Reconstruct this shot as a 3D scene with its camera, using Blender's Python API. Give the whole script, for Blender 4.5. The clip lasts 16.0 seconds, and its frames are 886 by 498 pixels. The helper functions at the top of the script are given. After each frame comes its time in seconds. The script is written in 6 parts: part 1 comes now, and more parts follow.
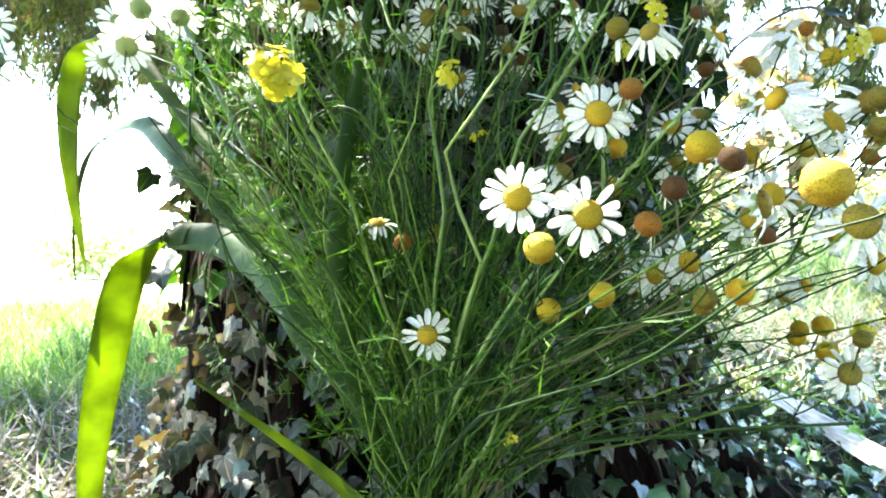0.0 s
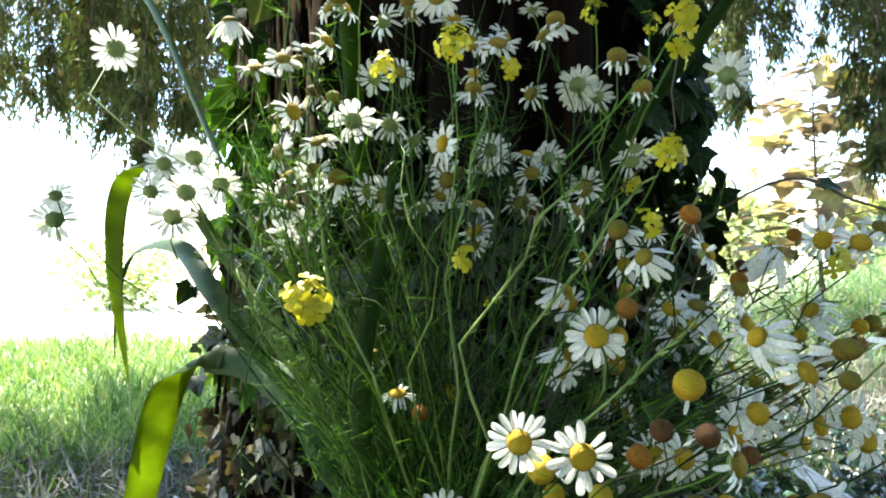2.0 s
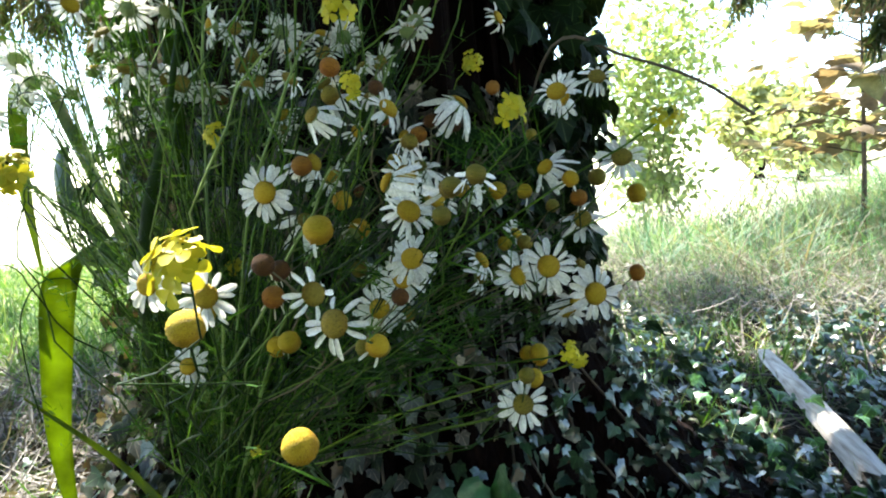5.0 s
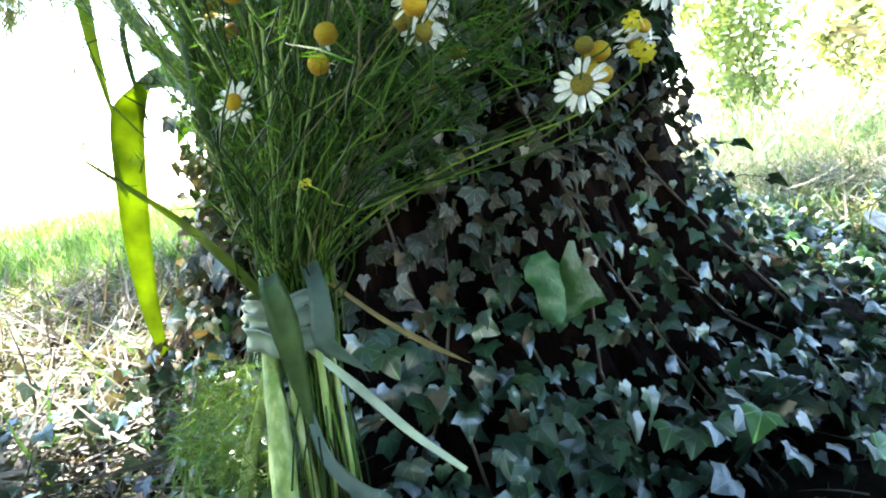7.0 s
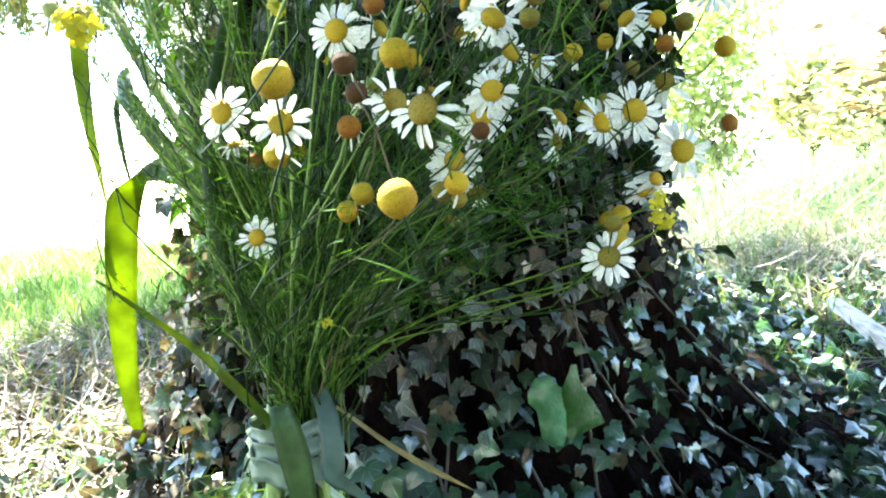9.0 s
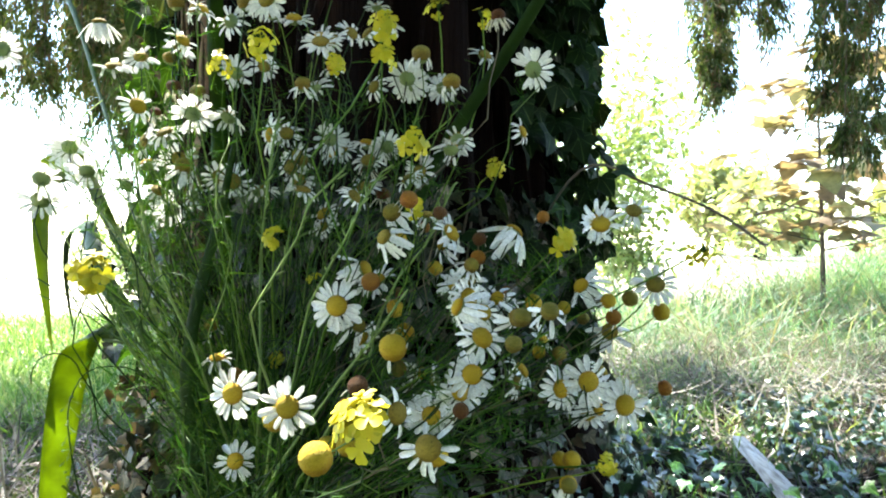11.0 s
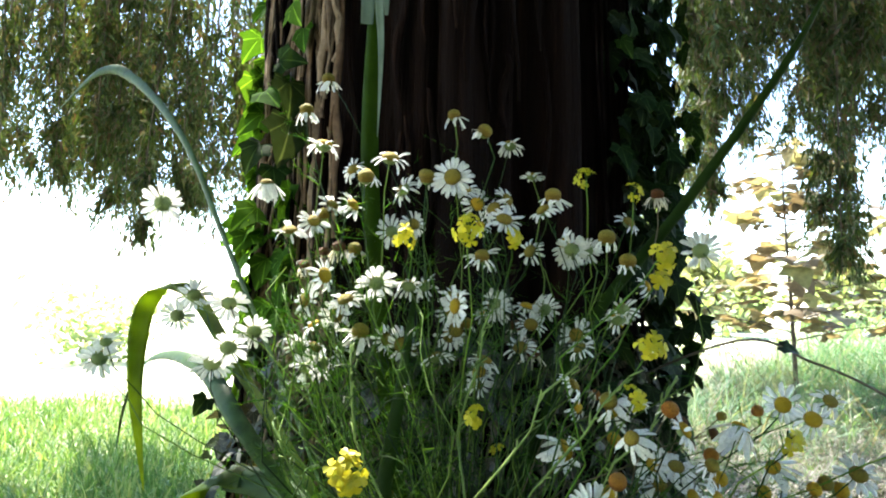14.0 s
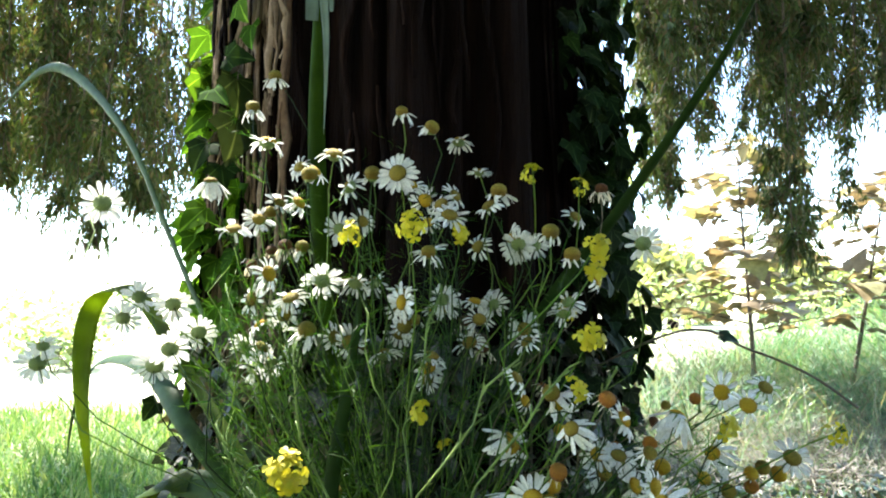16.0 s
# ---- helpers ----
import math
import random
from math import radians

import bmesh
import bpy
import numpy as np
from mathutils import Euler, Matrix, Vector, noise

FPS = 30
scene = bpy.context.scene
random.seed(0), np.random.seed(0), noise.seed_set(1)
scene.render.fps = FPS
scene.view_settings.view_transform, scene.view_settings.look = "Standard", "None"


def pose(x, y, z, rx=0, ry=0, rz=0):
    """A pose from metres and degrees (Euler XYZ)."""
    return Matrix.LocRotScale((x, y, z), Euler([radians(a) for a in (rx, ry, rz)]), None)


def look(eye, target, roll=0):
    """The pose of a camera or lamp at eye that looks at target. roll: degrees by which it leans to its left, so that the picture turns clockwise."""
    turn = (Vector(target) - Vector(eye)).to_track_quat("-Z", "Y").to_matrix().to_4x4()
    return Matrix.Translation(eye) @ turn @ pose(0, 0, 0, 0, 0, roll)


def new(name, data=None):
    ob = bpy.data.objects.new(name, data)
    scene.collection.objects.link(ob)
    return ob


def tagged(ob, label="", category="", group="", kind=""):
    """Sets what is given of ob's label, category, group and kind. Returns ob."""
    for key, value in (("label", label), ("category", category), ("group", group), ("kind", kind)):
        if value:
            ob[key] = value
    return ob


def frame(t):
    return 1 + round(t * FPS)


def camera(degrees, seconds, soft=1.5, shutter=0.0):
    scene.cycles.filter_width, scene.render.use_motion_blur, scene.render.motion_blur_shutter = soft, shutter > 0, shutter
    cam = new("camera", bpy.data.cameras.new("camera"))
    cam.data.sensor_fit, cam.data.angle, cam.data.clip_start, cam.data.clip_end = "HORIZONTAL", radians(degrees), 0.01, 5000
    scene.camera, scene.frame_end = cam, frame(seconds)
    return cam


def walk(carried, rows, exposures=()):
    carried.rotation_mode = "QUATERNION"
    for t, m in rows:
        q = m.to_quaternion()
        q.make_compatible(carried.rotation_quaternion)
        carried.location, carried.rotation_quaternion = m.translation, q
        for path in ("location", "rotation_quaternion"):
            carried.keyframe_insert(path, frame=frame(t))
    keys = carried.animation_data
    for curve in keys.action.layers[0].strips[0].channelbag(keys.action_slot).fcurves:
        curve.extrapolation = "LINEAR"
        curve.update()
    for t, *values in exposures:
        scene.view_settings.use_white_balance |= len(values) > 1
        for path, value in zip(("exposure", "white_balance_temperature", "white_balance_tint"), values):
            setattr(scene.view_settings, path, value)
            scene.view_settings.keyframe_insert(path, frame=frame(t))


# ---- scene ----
cam = camera(68.9, 16.0, soft=2.0)
METRES, EYE, TILT, LEAN, TURN = 1.25, 0.45, -1.5, 0.0, 0.0
ROWS = [
    (0.0, 0.0, 0.0, 0.0, 0.0, 0.0, -0.0),
    (0.5, 0.0028, -0.0086, 0.033, 1.05, 1.85, -1.23),
    (1.0, 0.0026, -0.0091, 0.041, 0.63, 0.48, -1.04),
    (1.5, 0.0092, -0.0164, 0.0559, -0.59, 2.56, -0.88),
    (2.0, 0.0064, -0.0327, 0.0898, 2.31, 1.85, -0.3),
    (2.5, 0.0111, -0.0502, 0.1199, 2.0, 1.48, -0.99),
    (3.0, 0.0193, -0.0597, 0.1382, 3.14, 3.35, -1.57),
    (5.5, 0.2195, -0.0255, 0.0346, 9.05, -6.07, 2.61),
    (6.0, 0.2155, -0.0214, 0.0136, 11.18, -5.41, 1.84),
    (6.5, 0.2085, -0.0142, -0.0379, 15.29, -3.93, 2.2),
    (7.0, 0.2067, -0.0201, -0.0811, 14.73, -9.1, 5.92),
    (7.5, 0.195, -0.0237, -0.1027, 12.04, -18.31, 4.29),
    (8.0, 0.1884, -0.024, -0.1056, 12.74, -19.69, 4.3),
    (8.5, 0.1885, -0.0227, -0.0718, 13.44, -11.83, 4.68),
    (9.0, 0.1786, -0.0256, -0.0169, 11.68, -5.94, 3.34),
    (11.5, 0.1549, -0.0707, 0.1007, 2.94, 0.3, 0.29),
    (12.0, 0.146, -0.0654, 0.1176, -0.85, 0.66, 3.54),
    (12.5, 0.1002, -0.0793, 0.1459, -0.86, 3.06, 4.86),
    (13.0, 0.0419, -0.0893, 0.1607, 1.01, 4.29, 1.73),
    (13.5, 0.0111, -0.0987, 0.1647, -1.02, 4.41, 1.68),
    (14.0, -0.016, -0.0982, 0.1619, 0.48, 6.3, -1.39),
    (14.5, -0.0066, -0.0917, 0.1552, -0.27, 4.93, -0.69),
    (15.0, -0.0024, -0.0984, 0.1581, -2.05, 4.57, -1.49),
    (15.5, -0.0096, -0.0996, 0.1579, -0.91, 5.62, 0.05),
    (16.0, 0.0012, -0.0984, 0.16, -2.21, 6.24, -0.2),
]
EXPOSURES = [(0.0, 4.0), (0.5, 3.38), (3.0, 2.9), (5.5, 2.76), (6.0, 2.92), (6.5, 3.18), (7.0, 3.74), (8.0, 4.56), (8.5, 4.42), (9.0, 4.0), (11.5, 3.0), (12.5, 2.75), (14.5, 2.95), (16.0, 2.92)]
walk(cam, [(t, pose(0, 0, EYE, TILT, LEAN, TURN) @ pose(METRES * x, METRES * y, METRES * z, 90 + pitch, roll, yaw)) for t, x, y, z, yaw, pitch, roll in ROWS], EXPOSURES)

# ---- world, sun ----
SUN_TO = Vector((-0.5, 0.62, 1.2)).normalized()
world = bpy.data.worlds.new("world")
scene.world = world
world.use_nodes = True
wn = world.node_tree
sky = wn.nodes.new("ShaderNodeTexSky")
sky.sky_type, sky.sun_disc = "NISHITA", False
sky.sun_elevation = math.asin(SUN_TO.z)
sky.sun_rotation = math.atan2(SUN_TO.x, SUN_TO.y)
sky.air_density, sky.dust_density, sky.ozone_density = 1.0, 0.2, 1.2
wn.links.new(sky.outputs[0], wn.nodes["Background"].inputs[0])
wn.nodes["Background"].inputs[1].default_value = 0.135
sun = new("sun", bpy.data.lights.new("sun", "SUN"))
sun.data.energy, sun.data.angle, sun.data.color = 5.0, radians(0.55), (1.0, 0.95, 0.86)
sun.matrix_basis = look(SUN_TO * 20, (0, 0, 0))

rng = np.random.default_rng(7)
rnd = random.Random(11)


# ---- materials ----
def ramp_of(nt, fac, stops):
    r = nt.nodes.new("ShaderNodeValToRGB")
    while len(r.color_ramp.elements) < len(stops):
        r.color_ramp.elements.new(0.5)
    for e, (p, c) in zip(r.color_ramp.elements, stops):
        e.position, e.color = p, (*c, 1)
    nt.links.new(fac, r.inputs[0])
    return r.outputs[0]


def noise_of(nt, scale, detail=4.0, stretch=None, rough=0.6, source="Object"):
    tc = nt.nodes.new("ShaderNodeTexCoord")
    out = tc.outputs[source]
    if stretch:
        mp = nt.nodes.new("ShaderNodeMapping")
        mp.inputs["Scale"].default_value = stretch
        nt.links.new(out, mp.inputs[0])
        out = mp.outputs[0]
    n = nt.nodes.new("ShaderNodeTexNoise")
    n.inputs["Scale"].default_value, n.inputs["Detail"].default_value = scale, detail
    n.inputs["Roughness"].default_value = rough
    nt.links.new(out, n.inputs["Vector"])
    return n.outputs["Fac"]


def mixed(nt, a, b, fac, how="MIX"):
    m = nt.nodes.new("ShaderNodeMix")
    m.data_type, m.blend_type = "RGBA", how
    for sock, v in ((m.inputs[6], a), (m.inputs[7], b)):
        if isinstance(v, tuple):
            sock.default_value = (*v, 1)
        else:
            nt.links.new(v, sock)
    if isinstance(fac, float):
        m.inputs[0].default_value = fac
    else:
        nt.links.new(fac, m.inputs[0])
    return m.outputs[2]


def bumped(nt, bsdf, height, strength, distance):
    b = nt.nodes.new("ShaderNodeBump")
    b.inputs["Strength"].default_value, b.inputs["Distance"].default_value = strength, distance
    nt.links.new(height, b.inputs["Height"])
    nt.links.new(b.outputs[0], bsdf.inputs["Normal"])


def surface(name, rough=0.6, specular=0.5):
    m = bpy.data.materials.new(name)
    m.use_nodes = True
    nt = m.node_tree
    bsdf = nt.nodes["Principled BSDF"]
    bsdf.inputs["Roughness"].default_value = rough
    bsdf.inputs["Specular IOR Level"].default_value = specular
    return m, nt, bsdf


def leafy(name, colours, rough=0.45, through_light=0.3, scale=60.0, per="island", specular=0.5, bump=0.3, glow=(1.35, 1.3, 0.5), veins=False):
    """Thin living stuff: hue varies piece by piece and over the blade, and light passes through it."""
    m, nt, bsdf = surface(name, rough, specular)
    if per == "island":
        r = nt.nodes.new("ShaderNodeNewGeometry").outputs["Random Per Island"]
    else:
        r = nt.nodes.new("ShaderNodeObjectInfo").outputs["Random"]
    n = len(colours)
    base = ramp_of(nt, r, [(i / max(1, n - 1), c) for i, c in enumerate(colours)])
    grain = noise_of(nt, scale, 3.0)
    shade = ramp_of(nt, grain, [(0.25, (0.62, 0.62, 0.6)), (0.75, (1.25, 1.25, 1.2))])
    col = mixed(nt, base, shade, 1.0, "MULTIPLY")
    if veins:
        col = mixed(nt, col, ramp_of(nt, vein_of(nt), [(0.0, (4.2, 3.6, 3.4)), (0.22, (1.0, 1.0, 1.0))]), 1.0, "MULTIPLY")
    nt.links.new(col, bsdf.inputs["Base Color"])
    bumped(nt, bsdf, grain, bump, 0.002)
    if through_light > 0:
        tr = nt.nodes.new("ShaderNodeBsdfTranslucent")
        nt.links.new(mixed(nt, col, glow, 1.0, "MULTIPLY"), tr.inputs[0])
        mx = nt.nodes.new("ShaderNodeMixShader")
        mx.inputs[0].default_value = through_light
        out = nt.nodes["Material Output"]
        nt.links.new(bsdf.outputs[0], mx.inputs[1])
        nt.links.new(tr.outputs[0], mx.inputs[2])
        nt.links.new(mx.outputs[0], out.inputs[0])
    return m


def vein_of(nt):
    """Ribs that fan out from the stalk of a leaf."""
    uv = nt.nodes.new("ShaderNodeUVMap")
    sep = nt.nodes.new("ShaderNodeSeparateXYZ")
    nt.links.new(uv.outputs[0], sep.inputs[0])

    def step(how, a, b=None):
        x = nt.nodes.new("ShaderNodeMath")
        x.operation = how
        for sock, v in zip(x.inputs, (a, b)):
            if isinstance(v, float):
                sock.default_value = v
            elif v is not None:
                nt.links.new(v, sock)
        return x.outputs[0]

    angle = step("ARCTAN2", sep.outputs[0], step("ADD", sep.outputs[1], 0.02))
    return step("ABSOLUTE", step("SINE", step("MULTIPLY", angle, 4.0)))


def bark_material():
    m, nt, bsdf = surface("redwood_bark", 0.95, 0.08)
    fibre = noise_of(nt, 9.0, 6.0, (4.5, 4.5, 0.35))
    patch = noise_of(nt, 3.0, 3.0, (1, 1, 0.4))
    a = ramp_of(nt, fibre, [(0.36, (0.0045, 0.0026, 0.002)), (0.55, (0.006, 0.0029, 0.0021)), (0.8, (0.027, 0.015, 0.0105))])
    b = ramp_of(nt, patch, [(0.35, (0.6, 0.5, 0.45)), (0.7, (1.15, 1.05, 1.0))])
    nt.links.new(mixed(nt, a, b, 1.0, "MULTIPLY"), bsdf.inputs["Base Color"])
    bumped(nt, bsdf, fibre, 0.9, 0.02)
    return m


def ground_material():
    """Leaf litter under the tree, lawn to one side, and beyond it sun glare painted as pale ground."""
    m, nt, bsdf = surface("ground_soil_and_lawn", 0.95, 0.15)
    tc = nt.nodes.new("ShaderNodeTexCoord")
    fine = noise_of(nt, 40.0, 8.0)
    broad = noise_of(nt, 1.3, 4.0)
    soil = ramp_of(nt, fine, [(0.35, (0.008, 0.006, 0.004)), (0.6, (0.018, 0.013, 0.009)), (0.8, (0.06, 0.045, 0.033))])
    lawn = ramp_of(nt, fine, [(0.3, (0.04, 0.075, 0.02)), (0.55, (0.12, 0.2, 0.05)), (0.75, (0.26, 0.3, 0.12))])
    # far lawn, its glare in the sun put into a whitish colour
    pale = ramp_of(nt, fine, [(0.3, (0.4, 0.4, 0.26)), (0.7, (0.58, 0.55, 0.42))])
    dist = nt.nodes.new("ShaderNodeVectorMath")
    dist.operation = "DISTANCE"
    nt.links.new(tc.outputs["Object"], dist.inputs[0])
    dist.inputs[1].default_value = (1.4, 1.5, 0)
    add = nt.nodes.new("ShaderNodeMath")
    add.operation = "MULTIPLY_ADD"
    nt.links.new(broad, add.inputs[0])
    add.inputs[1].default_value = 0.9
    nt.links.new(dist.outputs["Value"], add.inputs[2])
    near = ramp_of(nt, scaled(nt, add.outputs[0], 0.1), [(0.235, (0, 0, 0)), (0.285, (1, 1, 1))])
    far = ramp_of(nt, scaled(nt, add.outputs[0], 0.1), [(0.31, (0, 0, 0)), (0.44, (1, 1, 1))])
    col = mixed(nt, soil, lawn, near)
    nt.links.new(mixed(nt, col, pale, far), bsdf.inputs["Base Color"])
    bumped(nt, bsdf, fine, 0.8, 0.02)
    return m


def scaled(nt, sock, k):
    x = nt.nodes.new("ShaderNodeMath")
    x.operation = "MULTIPLY"
    nt.links.new(sock, x.inputs[0])
    x.inputs[1].default_value = k
    return x.outputs[0]


def disc_material(name, low, high, dark):
    """A cone of tiny florets."""
    m, nt, bsdf = surface(name, 0.75, 0.2)
    tc = nt.nodes.new("ShaderNodeTexCoord")
    v = nt.nodes.new("ShaderNodeTexVoronoi")
    v.inputs["Scale"].default_value = 13.0
    nt.links.new(tc.outputs["Object"], v.inputs["Vector"])
    rim = ramp_of(nt, v.outputs["Distance"], [(0.1, high), (0.5, low), (0.85, dark)])
    # browner florets round the foot of the cone, greener ones at its tip
    sep = nt.nodes.new("ShaderNodeSeparateXYZ")
    nt.links.new(tc.outputs["Object"], sep.inputs[0])
    height_tint = ramp_of(nt, sep.outputs[2], [(0.0, (0.72, 0.62, 0.5)), (0.5, (1.0, 1.0, 1.0)), (1.0, (0.97, 1.06, 1.0))])
    rim = mixed(nt, rim, height_tint, 1.0, "MULTIPLY")
    info = nt.nodes.new("ShaderNodeObjectInfo").outputs["Random"]
    tint = ramp_of(nt, info, [(0.0, (0.78, 0.8, 0.8)), (1.0, (1.15, 1.05, 1.0))])
    nt.links.new(mixed(nt, rim, tint, 1.0, "MULTIPLY"), bsdf.inputs["Base Color"])
    inv = nt.nodes.new("ShaderNodeMath")
    inv.operation = "SUBTRACT"
    inv.inputs[0].default_value = 1.0
    nt.links.new(v.outputs["Distance"], inv.inputs[1])
    bumped(nt, bsdf, inv.outputs[0], 0.8, 0.0008)
    return m


def reed_material():
    """Ribbed pale green stalk, paler and bruised in streaks."""
    m, nt, bsdf = surface("thick_pale_stalk", 0.42, 0.35)
    streak = noise_of(nt, 14.0, 5.0, (5, 5, 0.8))
    spot = noise_of(nt, 130.0, 4.0, (1, 1, 0.4))
    a = ramp_of(nt, streak, [(0.34, (0.13, 0.22, 0.045)), (0.52, (0.26, 0.36, 0.11)), (0.68, (0.44, 0.52, 0.26))])
    b = ramp_of(nt, spot, [(0.3, (0.66, 0.7, 0.6)), (0.6, (1.08, 1.06, 1.04))])
    nt.links.new(mixed(nt, a, b, 1.0, "MULTIPLY"), bsdf.inputs["Base Color"])
    bumped(nt, bsdf, spot, 0.5, 0.001)
    return m


def wood_material():
    m, nt, bsdf = surface("weathered_pale_wood", 0.85, 0.2)
    g = noise_of(nt, 14.0, 6.0, (6, 0.5, 6))
    nt.links.new(ramp_of(nt, g, [(0.3, (0.2, 0.17, 0.14)), (0.5, (0.48, 0.44, 0.39)), (0.7, (0.66, 0.63, 0.58))]), bsdf.inputs["Base Color"])
    bumped(nt, bsdf, g, 0.6, 0.006)
    return m


BARK = bark_material()
# Bark paled for the sun that grazes one flank of the trunk.
BARK_LIT = leafy("sunlit_bark", [(0.055, 0.037, 0.025), (0.12, 0.085, 0.06), (0.21, 0.155, 0.115), (0.085, 0.05, 0.032)], 0.95, 0.0, 90.0, "object", 0.05, 1.0)
GROUND = ground_material()
WOOD = wood_material()
IVY = leafy("ivy_leaf", [(0.006, 0.02, 0.012), (0.012, 0.042, 0.024), (0.026, 0.068, 0.038), (0.007, 0.022, 0.014), (0.04, 0.092, 0.042), (0.012, 0.036, 0.026)], 0.3, 0.1, 55.0, "island", 1.0, 0.5, veins=True)
IVY_ONE = leafy("ivy_leaf_single", [(0.006, 0.02, 0.012), (0.012, 0.042, 0.024), (0.026, 0.068, 0.038), (0.007, 0.022, 0.014), (0.04, 0.092, 0.042), (0.012, 0.036, 0.026)], 0.3, 0.1, 2.2, "object", 1.0, 0.5, veins=True)
# Brown-grey tint of the trunk ivy, also dulled for the dimmer light there.
DULL_IVY = [(0.008, 0.016, 0.009), (0.022, 0.033, 0.02), (0.06, 0.06, 0.047), (0.008, 0.018, 0.01), (0.035, 0.046, 0.03), (0.085, 0.076, 0.064), (0.012, 0.02, 0.012)]
IVY_DULL = leafy("dull_ivy_leaf", DULL_IVY, 0.5, 0.08, 55.0, "island", 0.25, 0.7, veins=True)
IVY_DULL_ONE = leafy("dull_ivy_leaf_single", DULL_IVY, 0.5, 0.08, 2.2, "object", 0.25, 0.7, veins=True)
# Ivy leaf with shade put into its colour; IVY_LIT is the sunlit copy.
SHADED_IVY = [(0.005, 0.011, 0.004), (0.008, 0.018, 0.006), (0.012, 0.026, 0.009), (0.016, 0.024, 0.012)]
IVY_SHADED = leafy("shaded_ivy_leaf", SHADED_IVY, 0.55, 0.2, 55.0, "island", 0.06, 0.7, veins=True)
IVY_SHADED_ONE = leafy("shaded_ivy_leaf_single", SHADED_IVY, 0.75, 0.2, 2.2, "object", 0.02, 0.7, veins=True)
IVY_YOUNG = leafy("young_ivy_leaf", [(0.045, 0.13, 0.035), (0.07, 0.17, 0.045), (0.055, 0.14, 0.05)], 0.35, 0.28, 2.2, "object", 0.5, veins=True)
IVY_LIT = leafy("lit_climbing_ivy_leaf", [(0.024, 0.062, 0.009), (0.04, 0.098, 0.012), (0.07, 0.145, 0.016)], 0.8, 0.36, 55.0, "island", 0.01)
IVY_LIT_ONE = leafy("lit_climbing_ivy_leaf_single", [(0.024, 0.062, 0.009), (0.04, 0.098, 0.012), (0.07, 0.145, 0.016)], 0.8, 0.36, 2.2, "object", 0.01, veins=True)
# Shaded and lit greens for the two halves of one leaf.
BROAD_SHADED = leafy("broad_leaf_shaded", [(0.018, 0.065, 0.012), (0.024, 0.075, 0.015)], 0.35, 0.3, 120.0, "object", 0.5, 0.8)
BROAD_LIT = leafy("broad_leaf_lit", [(0.045, 0.14, 0.065), (0.055, 0.16, 0.075)], 0.3, 0.25, 120.0, "object", 0.7, 0.8)
IVY_BROWN = leafy("dry_ivy_leaf", [(0.03, 0.022, 0.014), (0.06, 0.042, 0.028), (0.12, 0.09, 0.065), (0.05, 0.05, 0.022), (0.3, 0.25, 0.2)], 0.7, 0.15, 55.0, "island", 0.3)
VINE = leafy("woody_vine", [(0.06, 0.045, 0.03), (0.11, 0.085, 0.06)], 0.8, 0.0)
PETAL = leafy("white_petal", [(0.76, 0.77, 0.76), (0.8, 0.8, 0.79), (0.78, 0.78, 0.74)], 0.55, 0.25, 6.0, "object", 0.3, 0.15, (1.0, 1.0, 0.95))
PETAL_OLD = leafy("faded_petal", [(0.62, 0.56, 0.44), (0.72, 0.68, 0.58)], 0.7, 0.3, 6.0, "object", 0.2, 0.3, (1.0, 0.95, 0.8))
YELLOW = leafy("yellow_petal", [(0.5, 0.43, 0.012), (0.6, 0.52, 0.025), (0.46, 0.45, 0.02)], 0.5, 0.3, 8.0, "island", 0.3, 0.1, (1.0, 1.0, 0.8))
DISC = disc_material("yellow_floret_disc", (0.42, 0.29, 0.014), (0.5, 0.355, 0.024), (0.29, 0.185, 0.01))
DISC_GREEN = disc_material("greenish_floret_disc", (0.21, 0.17, 0.022), (0.31, 0.24, 0.03), (0.085, 0.07, 0.013))
DISC_ORANGE = disc_material("orange_floret_disc", (0.26, 0.11, 0.012), (0.4, 0.19, 0.02), (0.1, 0.042, 0.008))
DISC_BROWN = disc_material("brown_seed_disc", (0.09, 0.036, 0.008), (0.17, 0.076, 0.014), (0.03, 0.012, 0.004))
SEPAL = leafy("green_bract", [(0.12, 0.18, 0.05), (0.17, 0.22, 0.07)], 0.6, 0.1, 300.0, "object")
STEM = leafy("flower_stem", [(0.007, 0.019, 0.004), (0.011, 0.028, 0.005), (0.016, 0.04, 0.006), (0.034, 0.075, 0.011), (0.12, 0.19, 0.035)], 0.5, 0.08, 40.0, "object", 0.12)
# Brighter green: for the yellow flowers, and as sunlit stems on one side.
STEM_LIGHT = leafy("bright_stem", [(0.03, 0.08, 0.008), (0.08, 0.17, 0.017), (0.21, 0.31, 0.045)], 0.5, 0.2, 40.0, "object", 0.15)
STEM_DRY = leafy("dry_stem", [(0.06, 0.05, 0.02), (0.12, 0.095, 0.045)], 0.7, 0.0, 40.0, "object")
FEATHER = leafy("feathery_leaf", [(0.01, 0.04, 0.005), (0.022, 0.075, 0.009), (0.048, 0.12, 0.016), (0.09, 0.185, 0.026)], 0.5, 0.34, 80.0, "island", 0.12)
# Yellowish tips, with the sun on the low tuft put into the colour.
FEATHER_LIT = leafy("lit_feathery_leaf", [(0.05, 0.12, 0.025), (0.09, 0.18, 0.04), (0.17, 0.24, 0.06)], 0.5, 0.35, 80.0, "island", 0.3)
STRAP = leafy("strap_leaf", [(0.045, 0.085, 0.016), (0.055, 0.1, 0.02)], 0.5, 0.6, 25.0, "object", 0.12, 0.2, (5.0, 3.5, 1.3))
